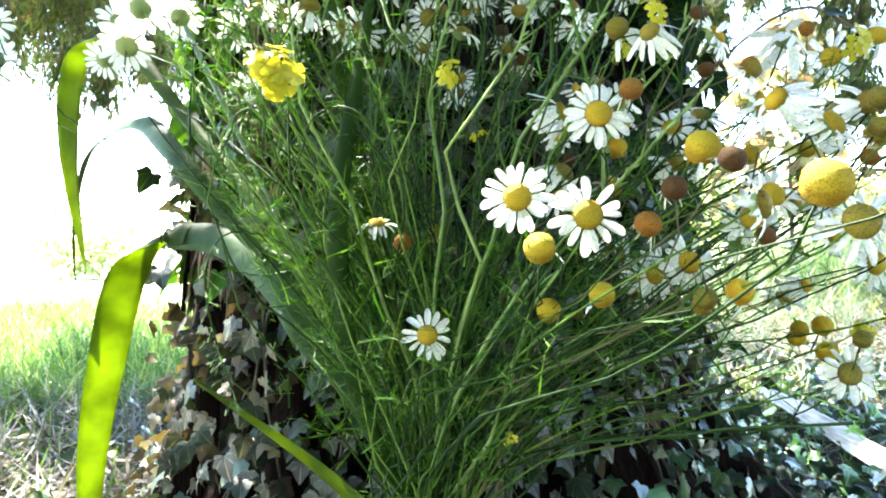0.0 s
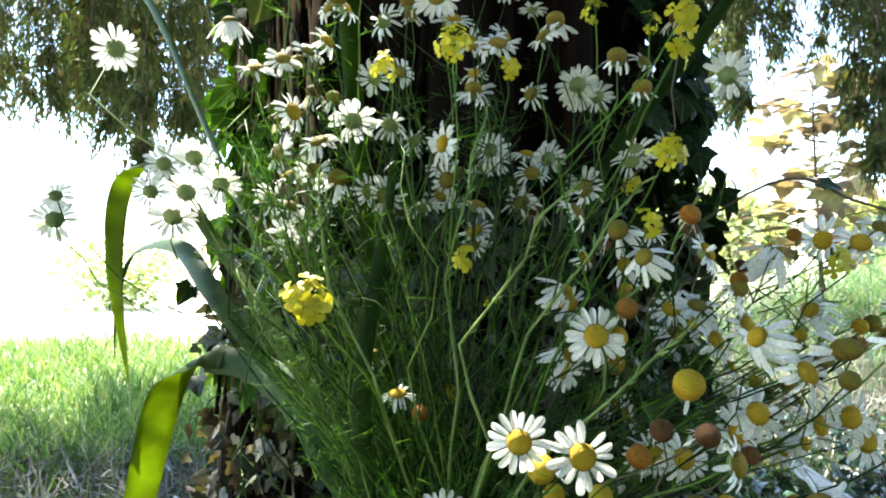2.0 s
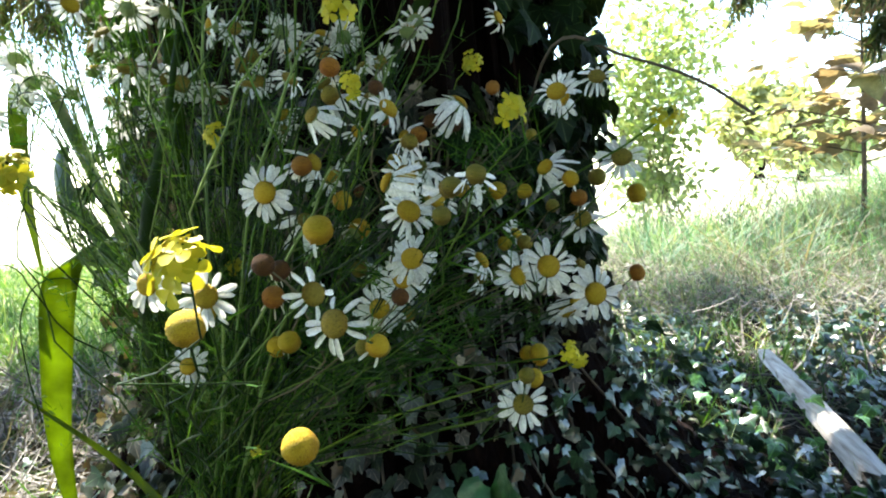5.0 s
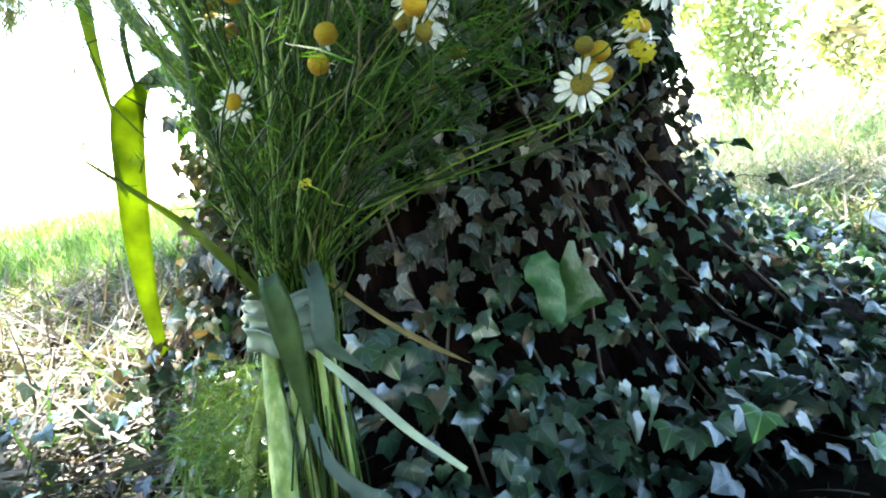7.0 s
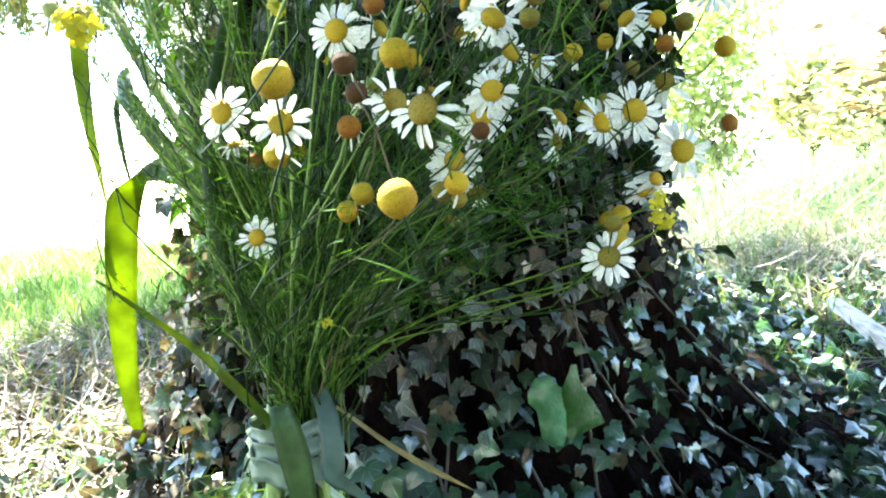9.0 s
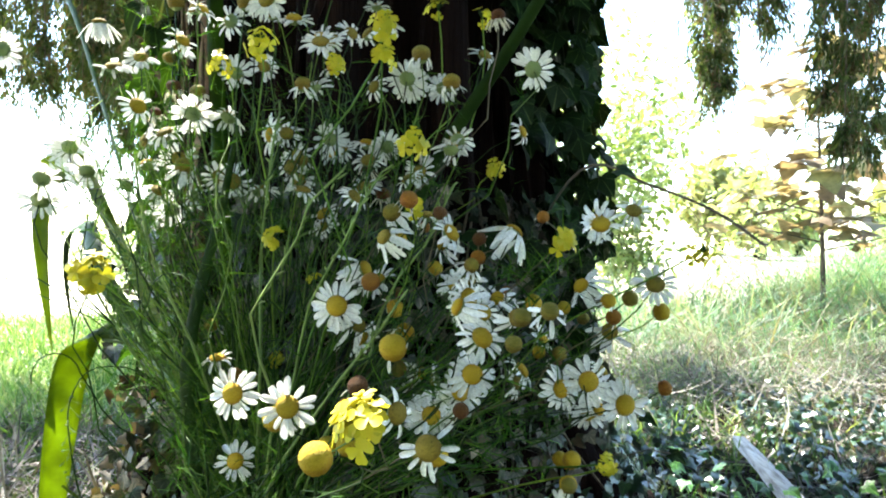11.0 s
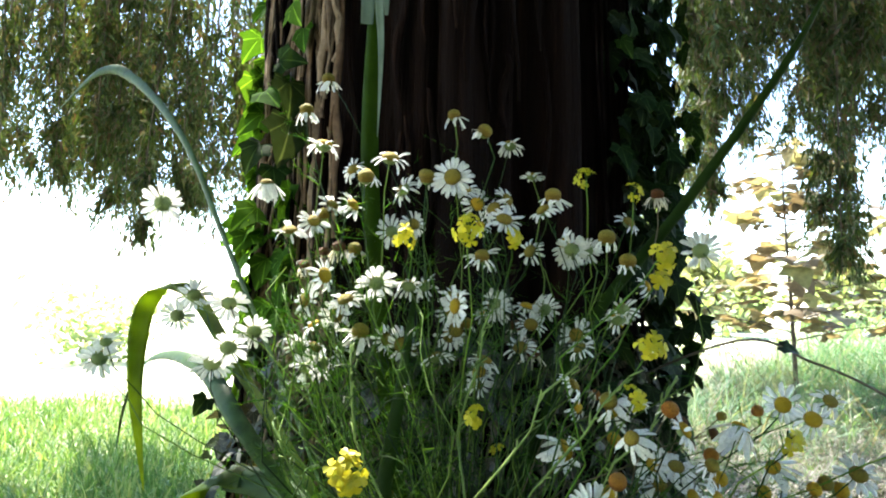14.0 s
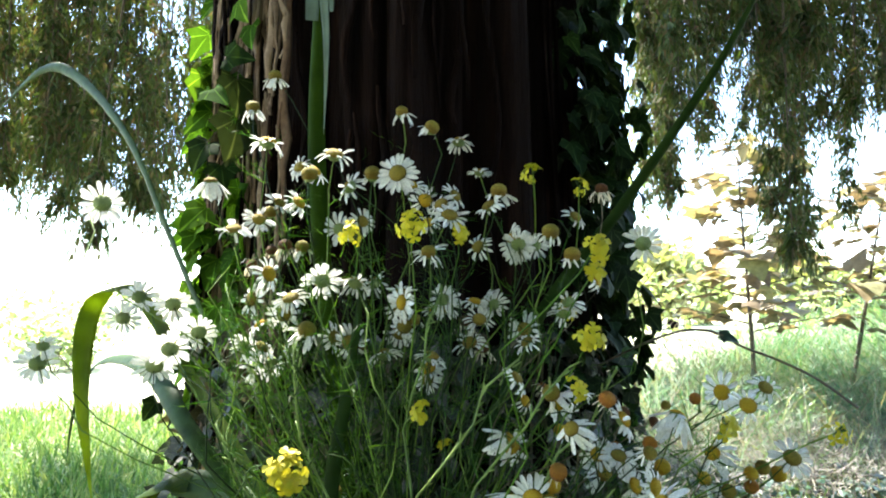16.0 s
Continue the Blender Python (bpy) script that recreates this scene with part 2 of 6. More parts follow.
STRAP_DARK = leafy("dark_strap_leaf", [(0.014, 0.032, 0.006), (0.02, 0.042, 0.009)], 0.6, 0.3, 25.0, "object", 0.05, 0.2, (2.5, 2.2, 0.6))
STRAP_MID = leafy("green_strap_leaf", [(0.02, 0.046, 0.004), (0.026, 0.056, 0.006)], 0.65, 0.35, 25.0, "object", 0.03, 0.3, (2.4, 1.9, 0.4))
STRAP_GREY = leafy("grey_green_leaf", [(0.13, 0.185, 0.145), (0.17, 0.23, 0.18)], 0.42, 0.2, 25.0, "object", 0.4, 0.5)
STRAP_DULL = leafy("dull_green_leaf", [(0.03, 0.062, 0.02), (0.042, 0.08, 0.027)], 0.55, 0.15, 60.0, "object", 0.12, 0.5)
STRAP_PALE = leafy("pale_leaf_back", [(0.36, 0.46, 0.36), (0.4, 0.5, 0.4)], 0.4, 0.2, 25.0, "object", 0.4, 0.3)
STRAP_BLUE = leafy("blue_green_leaf", [(0.07, 0.12, 0.11), (0.09, 0.15, 0.13)], 0.4, 0.15, 25.0, "object", 0.4, 0.4)
STRAP_DRY = leafy("dry_leaf_tip", [(0.2, 0.17, 0.06), (0.27, 0.21, 0.08)], 0.6, 0.3, 30.0, "object")
PALE = leafy("pale_seed_stalk", [(0.11, 0.18, 0.045), (0.2, 0.28, 0.08)], 0.55, 0.1, 60.0, "object", 0.25)
REED = reed_material()
GRASS = leafy("lawn_grass", [(0.045, 0.12, 0.03), (0.09, 0.19, 0.05), (0.16, 0.27, 0.09), (0.32, 0.36, 0.19)], 0.55, 0.35, 30.0)
TALL = leafy("tall_meadow_grass", [(0.06, 0.165, 0.09), (0.1, 0.23, 0.13), (0.2, 0.31, 0.21), (0.34, 0.38, 0.3)], 0.6, 0.38, 30.0)
HAY = leafy("dry_standing_grass", [(0.12, 0.105, 0.085), (0.24, 0.215, 0.175), (0.36, 0.325, 0.27), (0.15, 0.18, 0.12)], 0.75, 0.3, 30.0)
STRAW = leafy("dry_straw", [(0.05, 0.044, 0.038), (0.15, 0.135, 0.122), (0.36, 0.335, 0.305), (0.03, 0.025, 0.022)], 0.8, 0.12, 40.0)
CONIFER = leafy("conifer_scale_leaf", [(0.028, 0.05, 0.018), (0.048, 0.08, 0.026), (0.08, 0.105, 0.04), (0.1, 0.065, 0.05)], 0.65, 0.35, 40.0, "island", 0.3)
CANOPY = leafy("canopy_foliage", [(0.03, 0.055, 0.025), (0.05, 0.08, 0.035)], 0.6, 0.12, 20.0)
COPPER = leafy("copper_maple_leaf", [(0.13, 0.1, 0.07), (0.24, 0.185, 0.12), (0.33, 0.28, 0.17), (0.25, 0.26, 0.14)], 0.5, 0.35, 30.0, glow=(1.2, 1.1, 0.7))
BUSH = leafy("light_green_leaf", [(0.18, 0.27, 0.12), (0.28, 0.37, 0.19), (0.42, 0.47, 0.3)], 0.5, 0.4, 30.0)
HEDGE = leafy("distant_foliage", [(0.16, 0.2, 0.08), (0.24, 0.27, 0.12), (0.34, 0.34, 0.18)], 0.6, 0.35, 4.0)


# ---- mesh helpers ----
def mesh_of(name, verts, faces, material=None, smooth=True):
    me = bpy.data.meshes.new(name)
    me.from_pydata([tuple(v) for v in verts], [], [tuple(f) for f in faces])
    if smooth:
        me.polygons.foreach_set("use_smooth", [True] * len(me.polygons))
    if material:
        me.materials.append(material)
    uv = me.uv_layers.new(name="UVMap")
    uv.data.foreach_set("uv", [c for lp in me.loops for c in (verts[lp.vertex_index][0], verts[lp.vertex_index][1])])
    me.update()
    return me


WORLD = {}


def thing(name, at, label, category, group="", kind=""):
    ob = new(name)
    ob.empty_display_size = 0.05
    ob.matrix_basis = Matrix.Translation(at)
    WORLD[ob.name] = Matrix.Translation(at)
    return tagged(ob, label, category, group, kind)


def part(name, me, parent, label="", m=None, kind=""):
    """One mesh object under a thing or a part, at the world pose m."""
    ob = new(name, me)
    ob.parent = parent
    ob.matrix_parent_inverse = WORLD[parent.name].inverted()
    ob.matrix_basis = m or Matrix()
    WORLD[ob.name] = m or Matrix()
    return tagged(ob, label, kind=kind)


def unit(v):
    v = Vector(v)
    return v.normalized() if v.length > 1e-9 else Vector((0, 0, 1))


def curve(p0, p1, p2, p3, n):
    out = []
    for i in range(n + 1):
        t = i / n
        s = 1 - t
        out.append(Vector(p0) * s ** 3 + Vector(p1) * (3 * s * s * t) + Vector(p2) * (3 * s * t * t) + Vector(p3) * t ** 3)
    return out


def spline(points, n):
    """A smooth line through points."""
    p = [Vector(q) for q in points]
    p = [p[0] * 2 - p[1]] + p + [p[-1] * 2 - p[-2]]
    out = []
    for i in range(1, len(p) - 2):
        for k in range(n):
            t = k / n
            a, b, c, d = p[i - 1:i + 3]
            out.append(0.5 * (2 * b + (c - a) * t + (2 * a - 5 * b + 4 * c - d) * t * t + (3 * b - a - 3 * c + d) * t ** 3))
    return out + [p[-2]]


def tube(points, radii, sides=5, bag=None, rib=0.0):
    verts, faces = bag if bag else ([], [])
    start = len(verts)
    up = Vector((0.31, 0.2, 0.93))
    n = len(points)
    for i, p in enumerate(points):
        d = unit(points[min(i + 1, n - 1)] - points[max(i - 1, 0)])
        a = unit(d.cross(up) if abs(d.dot(up)) < 0.97 else d.cross(Vector((1, 0, 0))))
        b = d.cross(a)
        r = radii[i] if isinstance(radii, (list, tuple)) else radii
        for k in range(sides):
            w = 2 * math.pi * k / sides
            q = r * (1 + (rib if k % 2 else -rib))
            verts.append(p + a * (q * math.cos(w)) + b * (q * math.sin(w)))
    for i in range(n - 1):
        for k in range(sides):
            k2 = (k + 1) % sides
            faces.append((start + i * sides + k, start + i * sides + k2, start + (i + 1) * sides + k2, start + (i + 1) * sides + k))
    faces.append(tuple(start + k for k in range(sides))[::-1])
    faces.append(tuple(start + (n - 1) * sides + k for k in range(sides)))
    return verts, faces


def strap(points, widths, side, keel=0.25, wave=0.0, twist=0.0, thick=0.0006):
    """A long keeled leaf along points; side is the way across it."""
    verts, faces = [], []
    n = len(points)
    for i, p in enumerate(points):
        d = unit(points[min(i + 1, n - 1)] - points[max(i - 1, 0)])
        s = Vector(side) - d * d.dot(Vector(side))
        s = unit(s)
        s = Matrix.Rotation(twist * i / n, 3, d) @ s
        nn = d.cross(s)
        w = widths[i] if isinstance(widths, (list, tuple)) else widths
        for k, off in ((-1, 0.0), (-0.55, -0.6), (0, -1.0), (0.55, -0.6), (1, 0.0)):
            wv = wave * w * math.sin(i * 1.9 + k * 1.3)
            verts.append(p + s * (w * 0.5 * k) + nn * (keel * w * 0.5 * off + wv))
        for k, off in ((0.97, 0.0), (0.55, -0.6), (0, -1.0), (-0.55, -0.6), (-0.97, 0.0)):
            wv = wave * w * math.sin(i * 1.9 + k * 1.3)
            verts.append(p + s * (w * 0.5 * k) + nn * (keel * w * 0.5 * off + wv - thick))
    for i in range(n - 1):
        for k in range(10):
            k2 = (k + 1) % 10
            faces.append((i * 10 + k, (i + 1) * 10 + k, (i + 1) * 10 + k2, i * 10 + k2))
    return verts, faces


def scattered(name, shape, faces, places, xs, ys, zs, sizes, material, smooth=True):
    """Many copies of one small shape in one mesh: places and axes row by row."""
    shape, places = np.asarray(shape, float), np.asarray(places, float)
    sz = np.asarray(sizes, float).reshape(-1, 1, 1)
    v = (shape[None, :, 0:1] * xs[:, None, :] + shape[None, :, 1:2] * ys[:, None, :] + shape[None, :, 2:3] * zs[:, None, :]) * sz + places[:, None, :]
    n, k = len(places), len(shape)
    f = [np.asarray(q) for q in faces]
    me = bpy.data.meshes.new(name)
    sizes_f = np.array([len(q) for q in f])
    loops = np.concatenate(f)
    me.vertices.add(n * k)
    me.vertices.foreach_set("co", v.reshape(-1))
    me.loops.add(n * len(loops))
    me.loops.foreach_set("vertex_index", (loops[None, :] + (np.arange(n) * k)[:, None]).reshape(-1).astype(np.int32))
    me.polygons.add(n * len(f))
    starts = np.concatenate([[0], np.cumsum(sizes_f)[:-1]])
    me.polygons.foreach_set("loop_start", (starts[None, :] + (np.arange(n) * len(loops))[:, None]).reshape(-1).astype(np.int32))
    if smooth:
        me.polygons.foreach_set("use_smooth", np.ones(n * len(f), bool))
    me.materials.append(material)
    uv = me.uv_layers.new(name="UVMap")
    uv.data.foreach_set("uv", np.tile(shape[loops][:, :2].reshape(-1), n).astype(np.float32))
    me.update(calc_edges=True)
    me.validate()
    return me


def rows_unit(a):
    return a / np.maximum(np.linalg.norm(a, axis=1, keepdims=True), 1e-9)


def frames_from(tip, normal):
    """Axes row by row: y along the tip, z near the normal."""
    y = rows_unit(tip)
    x = rows_unit(np.cross(y, normal))
    z = np.cross(x, y)
    return x, y, z


def ivy_shape(lobe=1.0, fold=0.18, curl=0.12, coarse=False):
    """A lobed ivy leaf, stalk at the origin, tip at y = 1."""
    half = [(0.14, -0.12), (0.4, -0.13), (0.5 * lobe, 0.06), (0.68 * lobe, 0.26), (0.4, 0.37), (0.29, 0.6), (0.12, 0.87)]
    if coarse:
        half = [half[k] for k in (1, 3, 5)]
    ring = [(0.0, 0.0)] + half + [(0.0, 1.0)] + [(-x, y) for x, y in reversed(half)]

    def lift(x, y):
        return fold * abs(x) * (1 - 0.5 * abs(x)) - curl * (y - 0.35) ** 2 * 1.6 - 0.22 * max(0, abs(x) - 0.34) ** 1.5 + 0.018 * math.sin(9 * y + 5 * x)

    n = len(ring)
    mid = [(0.5 * x, 0.3 + 0.52 * (y - 0.3)) for x, y in ring]
    verts = [(x, y, lift(x, y)) for x, y in ring + mid] + [(0, 0.3, lift(0, 0.3))]
    faces = []
    for k in range(n):
        k2 = (k + 1) % n
        faces += [(k, k2, n + k2, n + k), (n + k, n + k2, 2 * n)]
    return verts, faces


def blade_shape(width=0.05, bend=0.35, n=4):
    verts, faces = [], []
    for i in range(n + 1):
        t = i / n
        w = width * (1 - t) ** 0.7 if i < n else 0.002
        verts += [(-w, t * (1 - 0.25 * bend * t), bend * t * t), (w, t * (1 - 0.25 * bend * t), bend * t * t)]
    for i in range(n):
        faces.append((2 * i, 2 * i + 1, 2 * i + 3, 2 * i + 2))
    return verts, faces


def oval_shape():
    """A plain pointed leaf with a fold along the rib."""
    verts = [(0, 0, 0), (0.2, 0.22, 0.05), (0.27, 0.48, 0.06), (0.16, 0.78, 0.02), (0, 1, -0.08), (-0.16, 0.78, 0.02), (-0.27, 0.48, 0.06), (-0.2, 0.22, 0.05), (0, 0.48, -0.02)]
    return verts, [(8, i, (i + 1) % 8) for i in range(8)]


# ---- ground ----
def ground_height(x, y):
    return 0.012 * math.sin(x * 2.3 + 0.6) * math.cos(y * 1.9) + 0.018 * noise.noise(Vector((x * 1.7, y * 1.7, 0.3)))


def build_ground():
    verts, faces = [], []
    ticks = [-400, -120, -40, -18, -9] + [-5 + 0.14 * i for i in range(80)] + [7, 10, 18, 40, 120, 400]
    for y in ticks:
        for x in ticks:
            verts.append((x, y, ground_height(x, y) if max(abs(x), abs(y)) < 8 else 0))
    n = len(ticks)
    for j in range(n - 1):
        for i in range(n - 1):
            faces.append((j * n + i, j * n + i + 1, (j + 1) * n + i + 1, (j + 1) * n + i))
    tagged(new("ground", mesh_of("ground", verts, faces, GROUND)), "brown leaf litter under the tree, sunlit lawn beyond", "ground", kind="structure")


build_ground()

# ---- tree ----
AXIS = Vector((-0.02, 0.97, 0))


def trunk_radius(a, z):
    """a: angle round the trunk, 0 towards -y, growing towards +x."""
    flare = 0.30 * math.exp(-max(z, -0.1) / 0.14) + 0.05 * math.exp(-z / 0.5)
    lobes = 0.8 + 0.42 * math.sin(a) + 0.12 * math.sin(5 * a + 0.6)
    rib = 0.012 * math.sin(11 * a + 2.2 * math.sin(z * 1.1)) + 0.007 * math.sin(23 * a + 1.3 * z)
    return 0.28 - 0.013 * math.sin(a) + flare * lobes + rib


def trunk_point(a, z, out=0.0):
    r = trunk_radius(a, z) + out
    return Vector((AXIS.x + r * math.sin(a), AXIS.y - r * math.cos(a), z))


def trunk_normal(a, z):
    e = 0.01
    return unit((trunk_point(a + e, z) - trunk_point(a - e, z)).cross(trunk_point(a, z + e) - trunk_point(a, z - e)))


TREE = thing("tree", AXIS, "big conifer with reddish fibrous bark, flared ivy-covered foot and hanging sprays", "tree")


def build_trunk():
    verts, faces = [], []
    zs = [-0.08 + 0.03 * i for i in range(70)] + [2.4, 3.0, 4.0, 5.5, 7.0]
    na = 220
    for z in zs:
        for k in range(na):
            a = 2 * math.pi * k / na
            p = trunk_point(a, z)
            q = Vector((math.sin(a) * 7, math.cos(a) * 7, z * 0.9))
            ridge = noise.noise(Vector((math.sin(a) * 16, math.cos(a) * 16, z * 1.6)))
            deep = noise.noise(q)
            plate = noise.noise(Vector((math.sin(a) * 8.5 + 0.3 * z, math.cos(a) * 8.5, z * 0.55 + 4)))
            p += Vector((math.sin(a), -math.cos(a), 0)) * (0.011 * ridge - 0.014 * max(0, deep) ** 1.5 - 0.03 * max(0, 0.16 - abs(plate)) / 0.16)
            verts.append(p)
    for j in range(len(zs) - 1):
        for k in range(na):
            k2 = (k + 1) % na
            faces.append((j * na + k, j * na + k2, (j + 1) * na + k2, (j + 1) * na + k))
    part("trunk", mesh_of("trunk", verts, faces, BARK), TREE, "reddish fibrous bark, pale at the lit edge")
    # loose strips of bark on the bare face
    for i in range(60):
        a = rnd.uniform(-1.35, 0.5)
        z = rnd.uniform(0.55, 1.5)
        h = rnd.uniform(0.08, 0.3)
        pts = [trunk_point(a + 0.02 * math.sin(k + i), z + h * k / 6, 0.004 + 0.006 * rnd.random()) for k in range(7)]
        w = rnd.uniform(0.006, 0.014)
        s = Vector((math.cos(a), math.sin(a), 0))
        part("bark_strip", mesh_of("bark_strip", *strap(pts, [w * (0.3 + 0.7 * math.sin(math.pi * (k + 0.4) / 7)) for k in range(7)], s, 0.5, 0.1, 0, 0.002), BARK), TREE)

    # tan strips on the sunlit flank, the light there put into their colour
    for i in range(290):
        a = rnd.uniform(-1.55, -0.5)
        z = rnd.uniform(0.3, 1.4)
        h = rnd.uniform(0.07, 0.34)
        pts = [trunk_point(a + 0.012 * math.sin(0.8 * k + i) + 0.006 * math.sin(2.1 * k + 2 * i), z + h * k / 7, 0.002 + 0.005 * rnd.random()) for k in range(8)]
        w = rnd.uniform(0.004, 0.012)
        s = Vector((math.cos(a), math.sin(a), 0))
        part("bark_strip", mesh_of("bark_strip", *strap(pts, [w * (0.25 + 0.75 * math.sin(math.pi * (k + 0.5) / 8)) for k in range(8)], s, 0.3, 0.16, 0.3, 0.0025), BARK_LIT), TREE, "tan strip of bark coloured for the sunlit flank")


build_trunk()


def hanging_spray(top, length, spread, n, parent, seed):
    """A drooping branchlet: a twig with many thin scale-leaved shoots that hang from it."""
    g = np.random.default_rng(seed)
    top = Vector(top)
    sway = Vector((g.normal() * 0.08, g.normal() * 0.08, 0))
    line = curve(top, top + Vector((0, 0, -length * 0.3)) + sway, top + Vector((0, 0, -length * 0.7)) - sway * 0.5, top + Vector((0, 0, -length)), 10)
    twig = part("twig", mesh_of("twig", *tube(line, [0.006 - 0.0005 * i for i in range(11)], 5), VINE), parent, "thin drooping twig")
    m = 34
    t0 = g.random(m) ** 0.85
    start = np.array([list(line[min(10, int(q * 10))]) for q in t0])
    turn = g.random(m) * 6.28
    long = g.uniform(0.08, 0.26, m) * (1 - 0.45 * t0)
    way = np.stack([0.55 * np.cos(turn), 0.55 * np.sin(turn), np.full(m, -0.75)], 1) * (spread / 0.11)
    k = g.integers(0, m, n)
    u = g.random(n)
    base = start[k] + way[k] * (long[k] * u)[:, None] + g.normal(size=(n, 3)) * 0.013
    base[:, 2] -= 0.5 * long[k] * u * u
    tip = way[k] * 0.7 + g.normal(size=(n, 3)) * 0.45
    tip[:, 2] -= 0.25 + 0.9 * u
    x, y, z = frames_from(tip, g.normal(size=(n, 3)))
    sh, fa = blade_shape(0.12, 0.2, 2)
    part("foliage", scattered("foliage", sh, fa, base, x, y, z, g.uniform(0.016, 0.046, n), CONIFER), twig, "hanging grey-green conifer sprays", kind="stuff")


def build_sprays():
    k = 0
    for i in range(92):
        k += 1
        d = rnd.uniform(1.95, 3.4)
        ang = rnd.uniform(-0.8, -0.24)
        x, y = d * math.tan(ang), d - 0.1
        low = 0.86 + 0.34 * rnd.random() + 0.1 * (d - 1.9) + (0.12 if ang < -0.5 else 0)
        hanging_spray((x, y, 2.1), 2.1 - low, 0.11, 900, TREE, k)
    for i in range(60):
        k += 1
        d = rnd.uniform(1.9, 3.2)
        ang = rnd.uniform(0.33, 0.72)
        x, y = d * math.tan(ang), d - 0.1
        low = 1.26 + 0.26 * rnd.random() + 0.12 * (d - 1.9)
        hanging_spray((x, y, 2.4), 2.4 - low, 0.11, 1000, TREE, k)
    for x, y, low, w in ((1.42, 2.2, 0.74, 0.09), (1.5, 2.3, 0.85, 0.1), (1.36, 2.25, 0.98, 0.08), (1.13, 3.0, 1.12, 0.09), (1.22, 3.0, 1.2, 0.1), (1.75, 2.4, 0.95, 0.1), (1.14, 1.8, 0.72, 0.055), (1.17, 1.84, 0.8, 0.06), (1.12, 1.86, 0.86, 0.06), (0.93, 2.22, 0.95, 0.06), (0.96, 2.26, 1.02, 0.06), (0.9, 2.25, 1.08, 0.06), (-0.98, 1.9, 0.76, 0.09), (-0.9, 1.95, 0.92, 0.1), (-1.1, 2.0, 0.9, 0.1), (-1.35, 2.0, 0.98, 0.12), (-1.2, 2.1, 0.9, 0.1), (0.98, 2.4, 1.2, 0.08)):
        k += 1
        hanging_spray((x, y, 2.3), 2.3 - low, w, 1600, TREE, k)


build_sprays()


def build_canopy():
    """Limbs and the unseen crown, shaped so that it shades the foot of the tree."""
    pl, tp = [], []
    for i in range(64):
        a = i * 2.4
        z0 = 2.3 + 4.2 * (i / 64)
        reach = 3.7 - 1.6 * (i / 64)
        way = Vector((math.sin(a), -math.cos(a), 0))
        root = trunk_point(a, z0, -0.05)
        # no limbs towards the sun, so that it reaches the open side
        if way.x < -0.2 and way.y > 0.2:
            continue
        line = curve(root, root + way * reach * 0.4 + Vector((0, 0, 0.35)), root + way * reach * 0.8 + Vector((0, 0, 0.25)), root + way * reach - Vector((0, 0, 0.15)), 9)
        part("limb", mesh_of("limb", *tube(line, [0.05 - 0.0045 * j for j in range(10)], 6), BARK), TREE)
        for j in range(430):
            q = line[rnd.randrange(2, 10)]
            s = Vector((rnd.gauss(0, 0.34), rnd.gauss(0, 0.34), rnd.gauss(0.02, 0.13)))
            p = q + s
            foot = p - SUN_TO * (p.z / SUN_TO.z)
            rag = 0.12 * noise.noise(p * 2)
            if foot.x > 0.5 and foot.y > 0.6 and noise.noise(Vector((foot.x * 2.6, foot.y * 2.6, 3))) > (-0.1 if foot.y < 1.0 else -0.16):
                continue
            if p.z > 2.15 and foot.x > 0.52 + rag - 1.6 * max(0, 0.12 - foot.y) and foot.y < 2.5 + 3 * rag + 0.2 * foot.x:
                pl.append(list(p))
                tp.append([way.x * 0.5 + rnd.gauss(0, 0.6), way.y * 0.5 + rnd.gauss(0, 0.6), rnd.gauss(-0.3, 0.35)])
    # more crown leaves, set along the sun's path to shade chosen ground
    for j in range(15000):
        z = rnd.uniform(2.4, 4.8)
        p = Vector((rnd.uniform(0.55, 3.8), rnd.uniform(-2.6, 2.5), 0))
        if p.x > 0.5 and p.y > 0.6 and noise.noise(Vector((p.x * 2.6, p.y * 2.6, 3))) > (-0.1 if p.y < 1.0 else -0.16):
            continue
        p += SUN_TO * (z / SUN_TO.z)
        if (p - AXIS).xy.length < 4.4 and noise.noise(p * 2.2) > -0.12:
            pl.append(list(p))
            tp.append([rnd.gauss(0, 0.8), rnd.gauss(0, 0.8), rnd.gauss(-0.3, 0.35)])
    # limb and leaf clump added out of view to dapple the near ground
    root = trunk_point(-2.0, 2.75, -0.05)
    line = curve(root, (-0.6, 1.25, 3.05), (-1.3, 1.55, 3.2), (-2.1, 1.8, 3.0), 9)
    part("limb", mesh_of("limb", *tube(line, [0.045 - 0.0042 * j for j in range(10)], 6), BARK), TREE)
    for j in range(1700):
        p = Vector((rnd.uniform(-0.8, -0.15), rnd.uniform(0.0, 0.3), 0))
        if noise.noise(p * 7) > 0.0:
            continue
        p += SUN_TO * (rnd.uniform(2.6, 3.6) / SUN_TO.z)
        pl.append(list(p))
        tp.append([rnd.gauss(0, 0.8), rnd.gauss(0, 0.8), rnd.gauss(-0.3, 0.35)])
    pl, tp = np.array(pl), np.array(tp)
    x, y, z = frames_from(tp, np.array([[0, 0, 1.0]]) + 0.5 * rng.normal(size=pl.shape))
    sh, fa = blade_shape(0.13, 0.2, 3)
    part("crown", scattered("crown", sh, fa, pl, x, y, z, rng.uniform(0.16, 0.34, len(pl)), CANOPY), TREE, "unseen drooping conifer crown shaped to shade the ground", kind="stuff")


build_canopy()

# ---- ivy ----
IVY_SHAPES = [ivy_shape(1.0, 0.12, 0.1), ivy_shape(0.82, 0.22, 0.16), ivy_shape(1.12, 0.06, 0.2)]
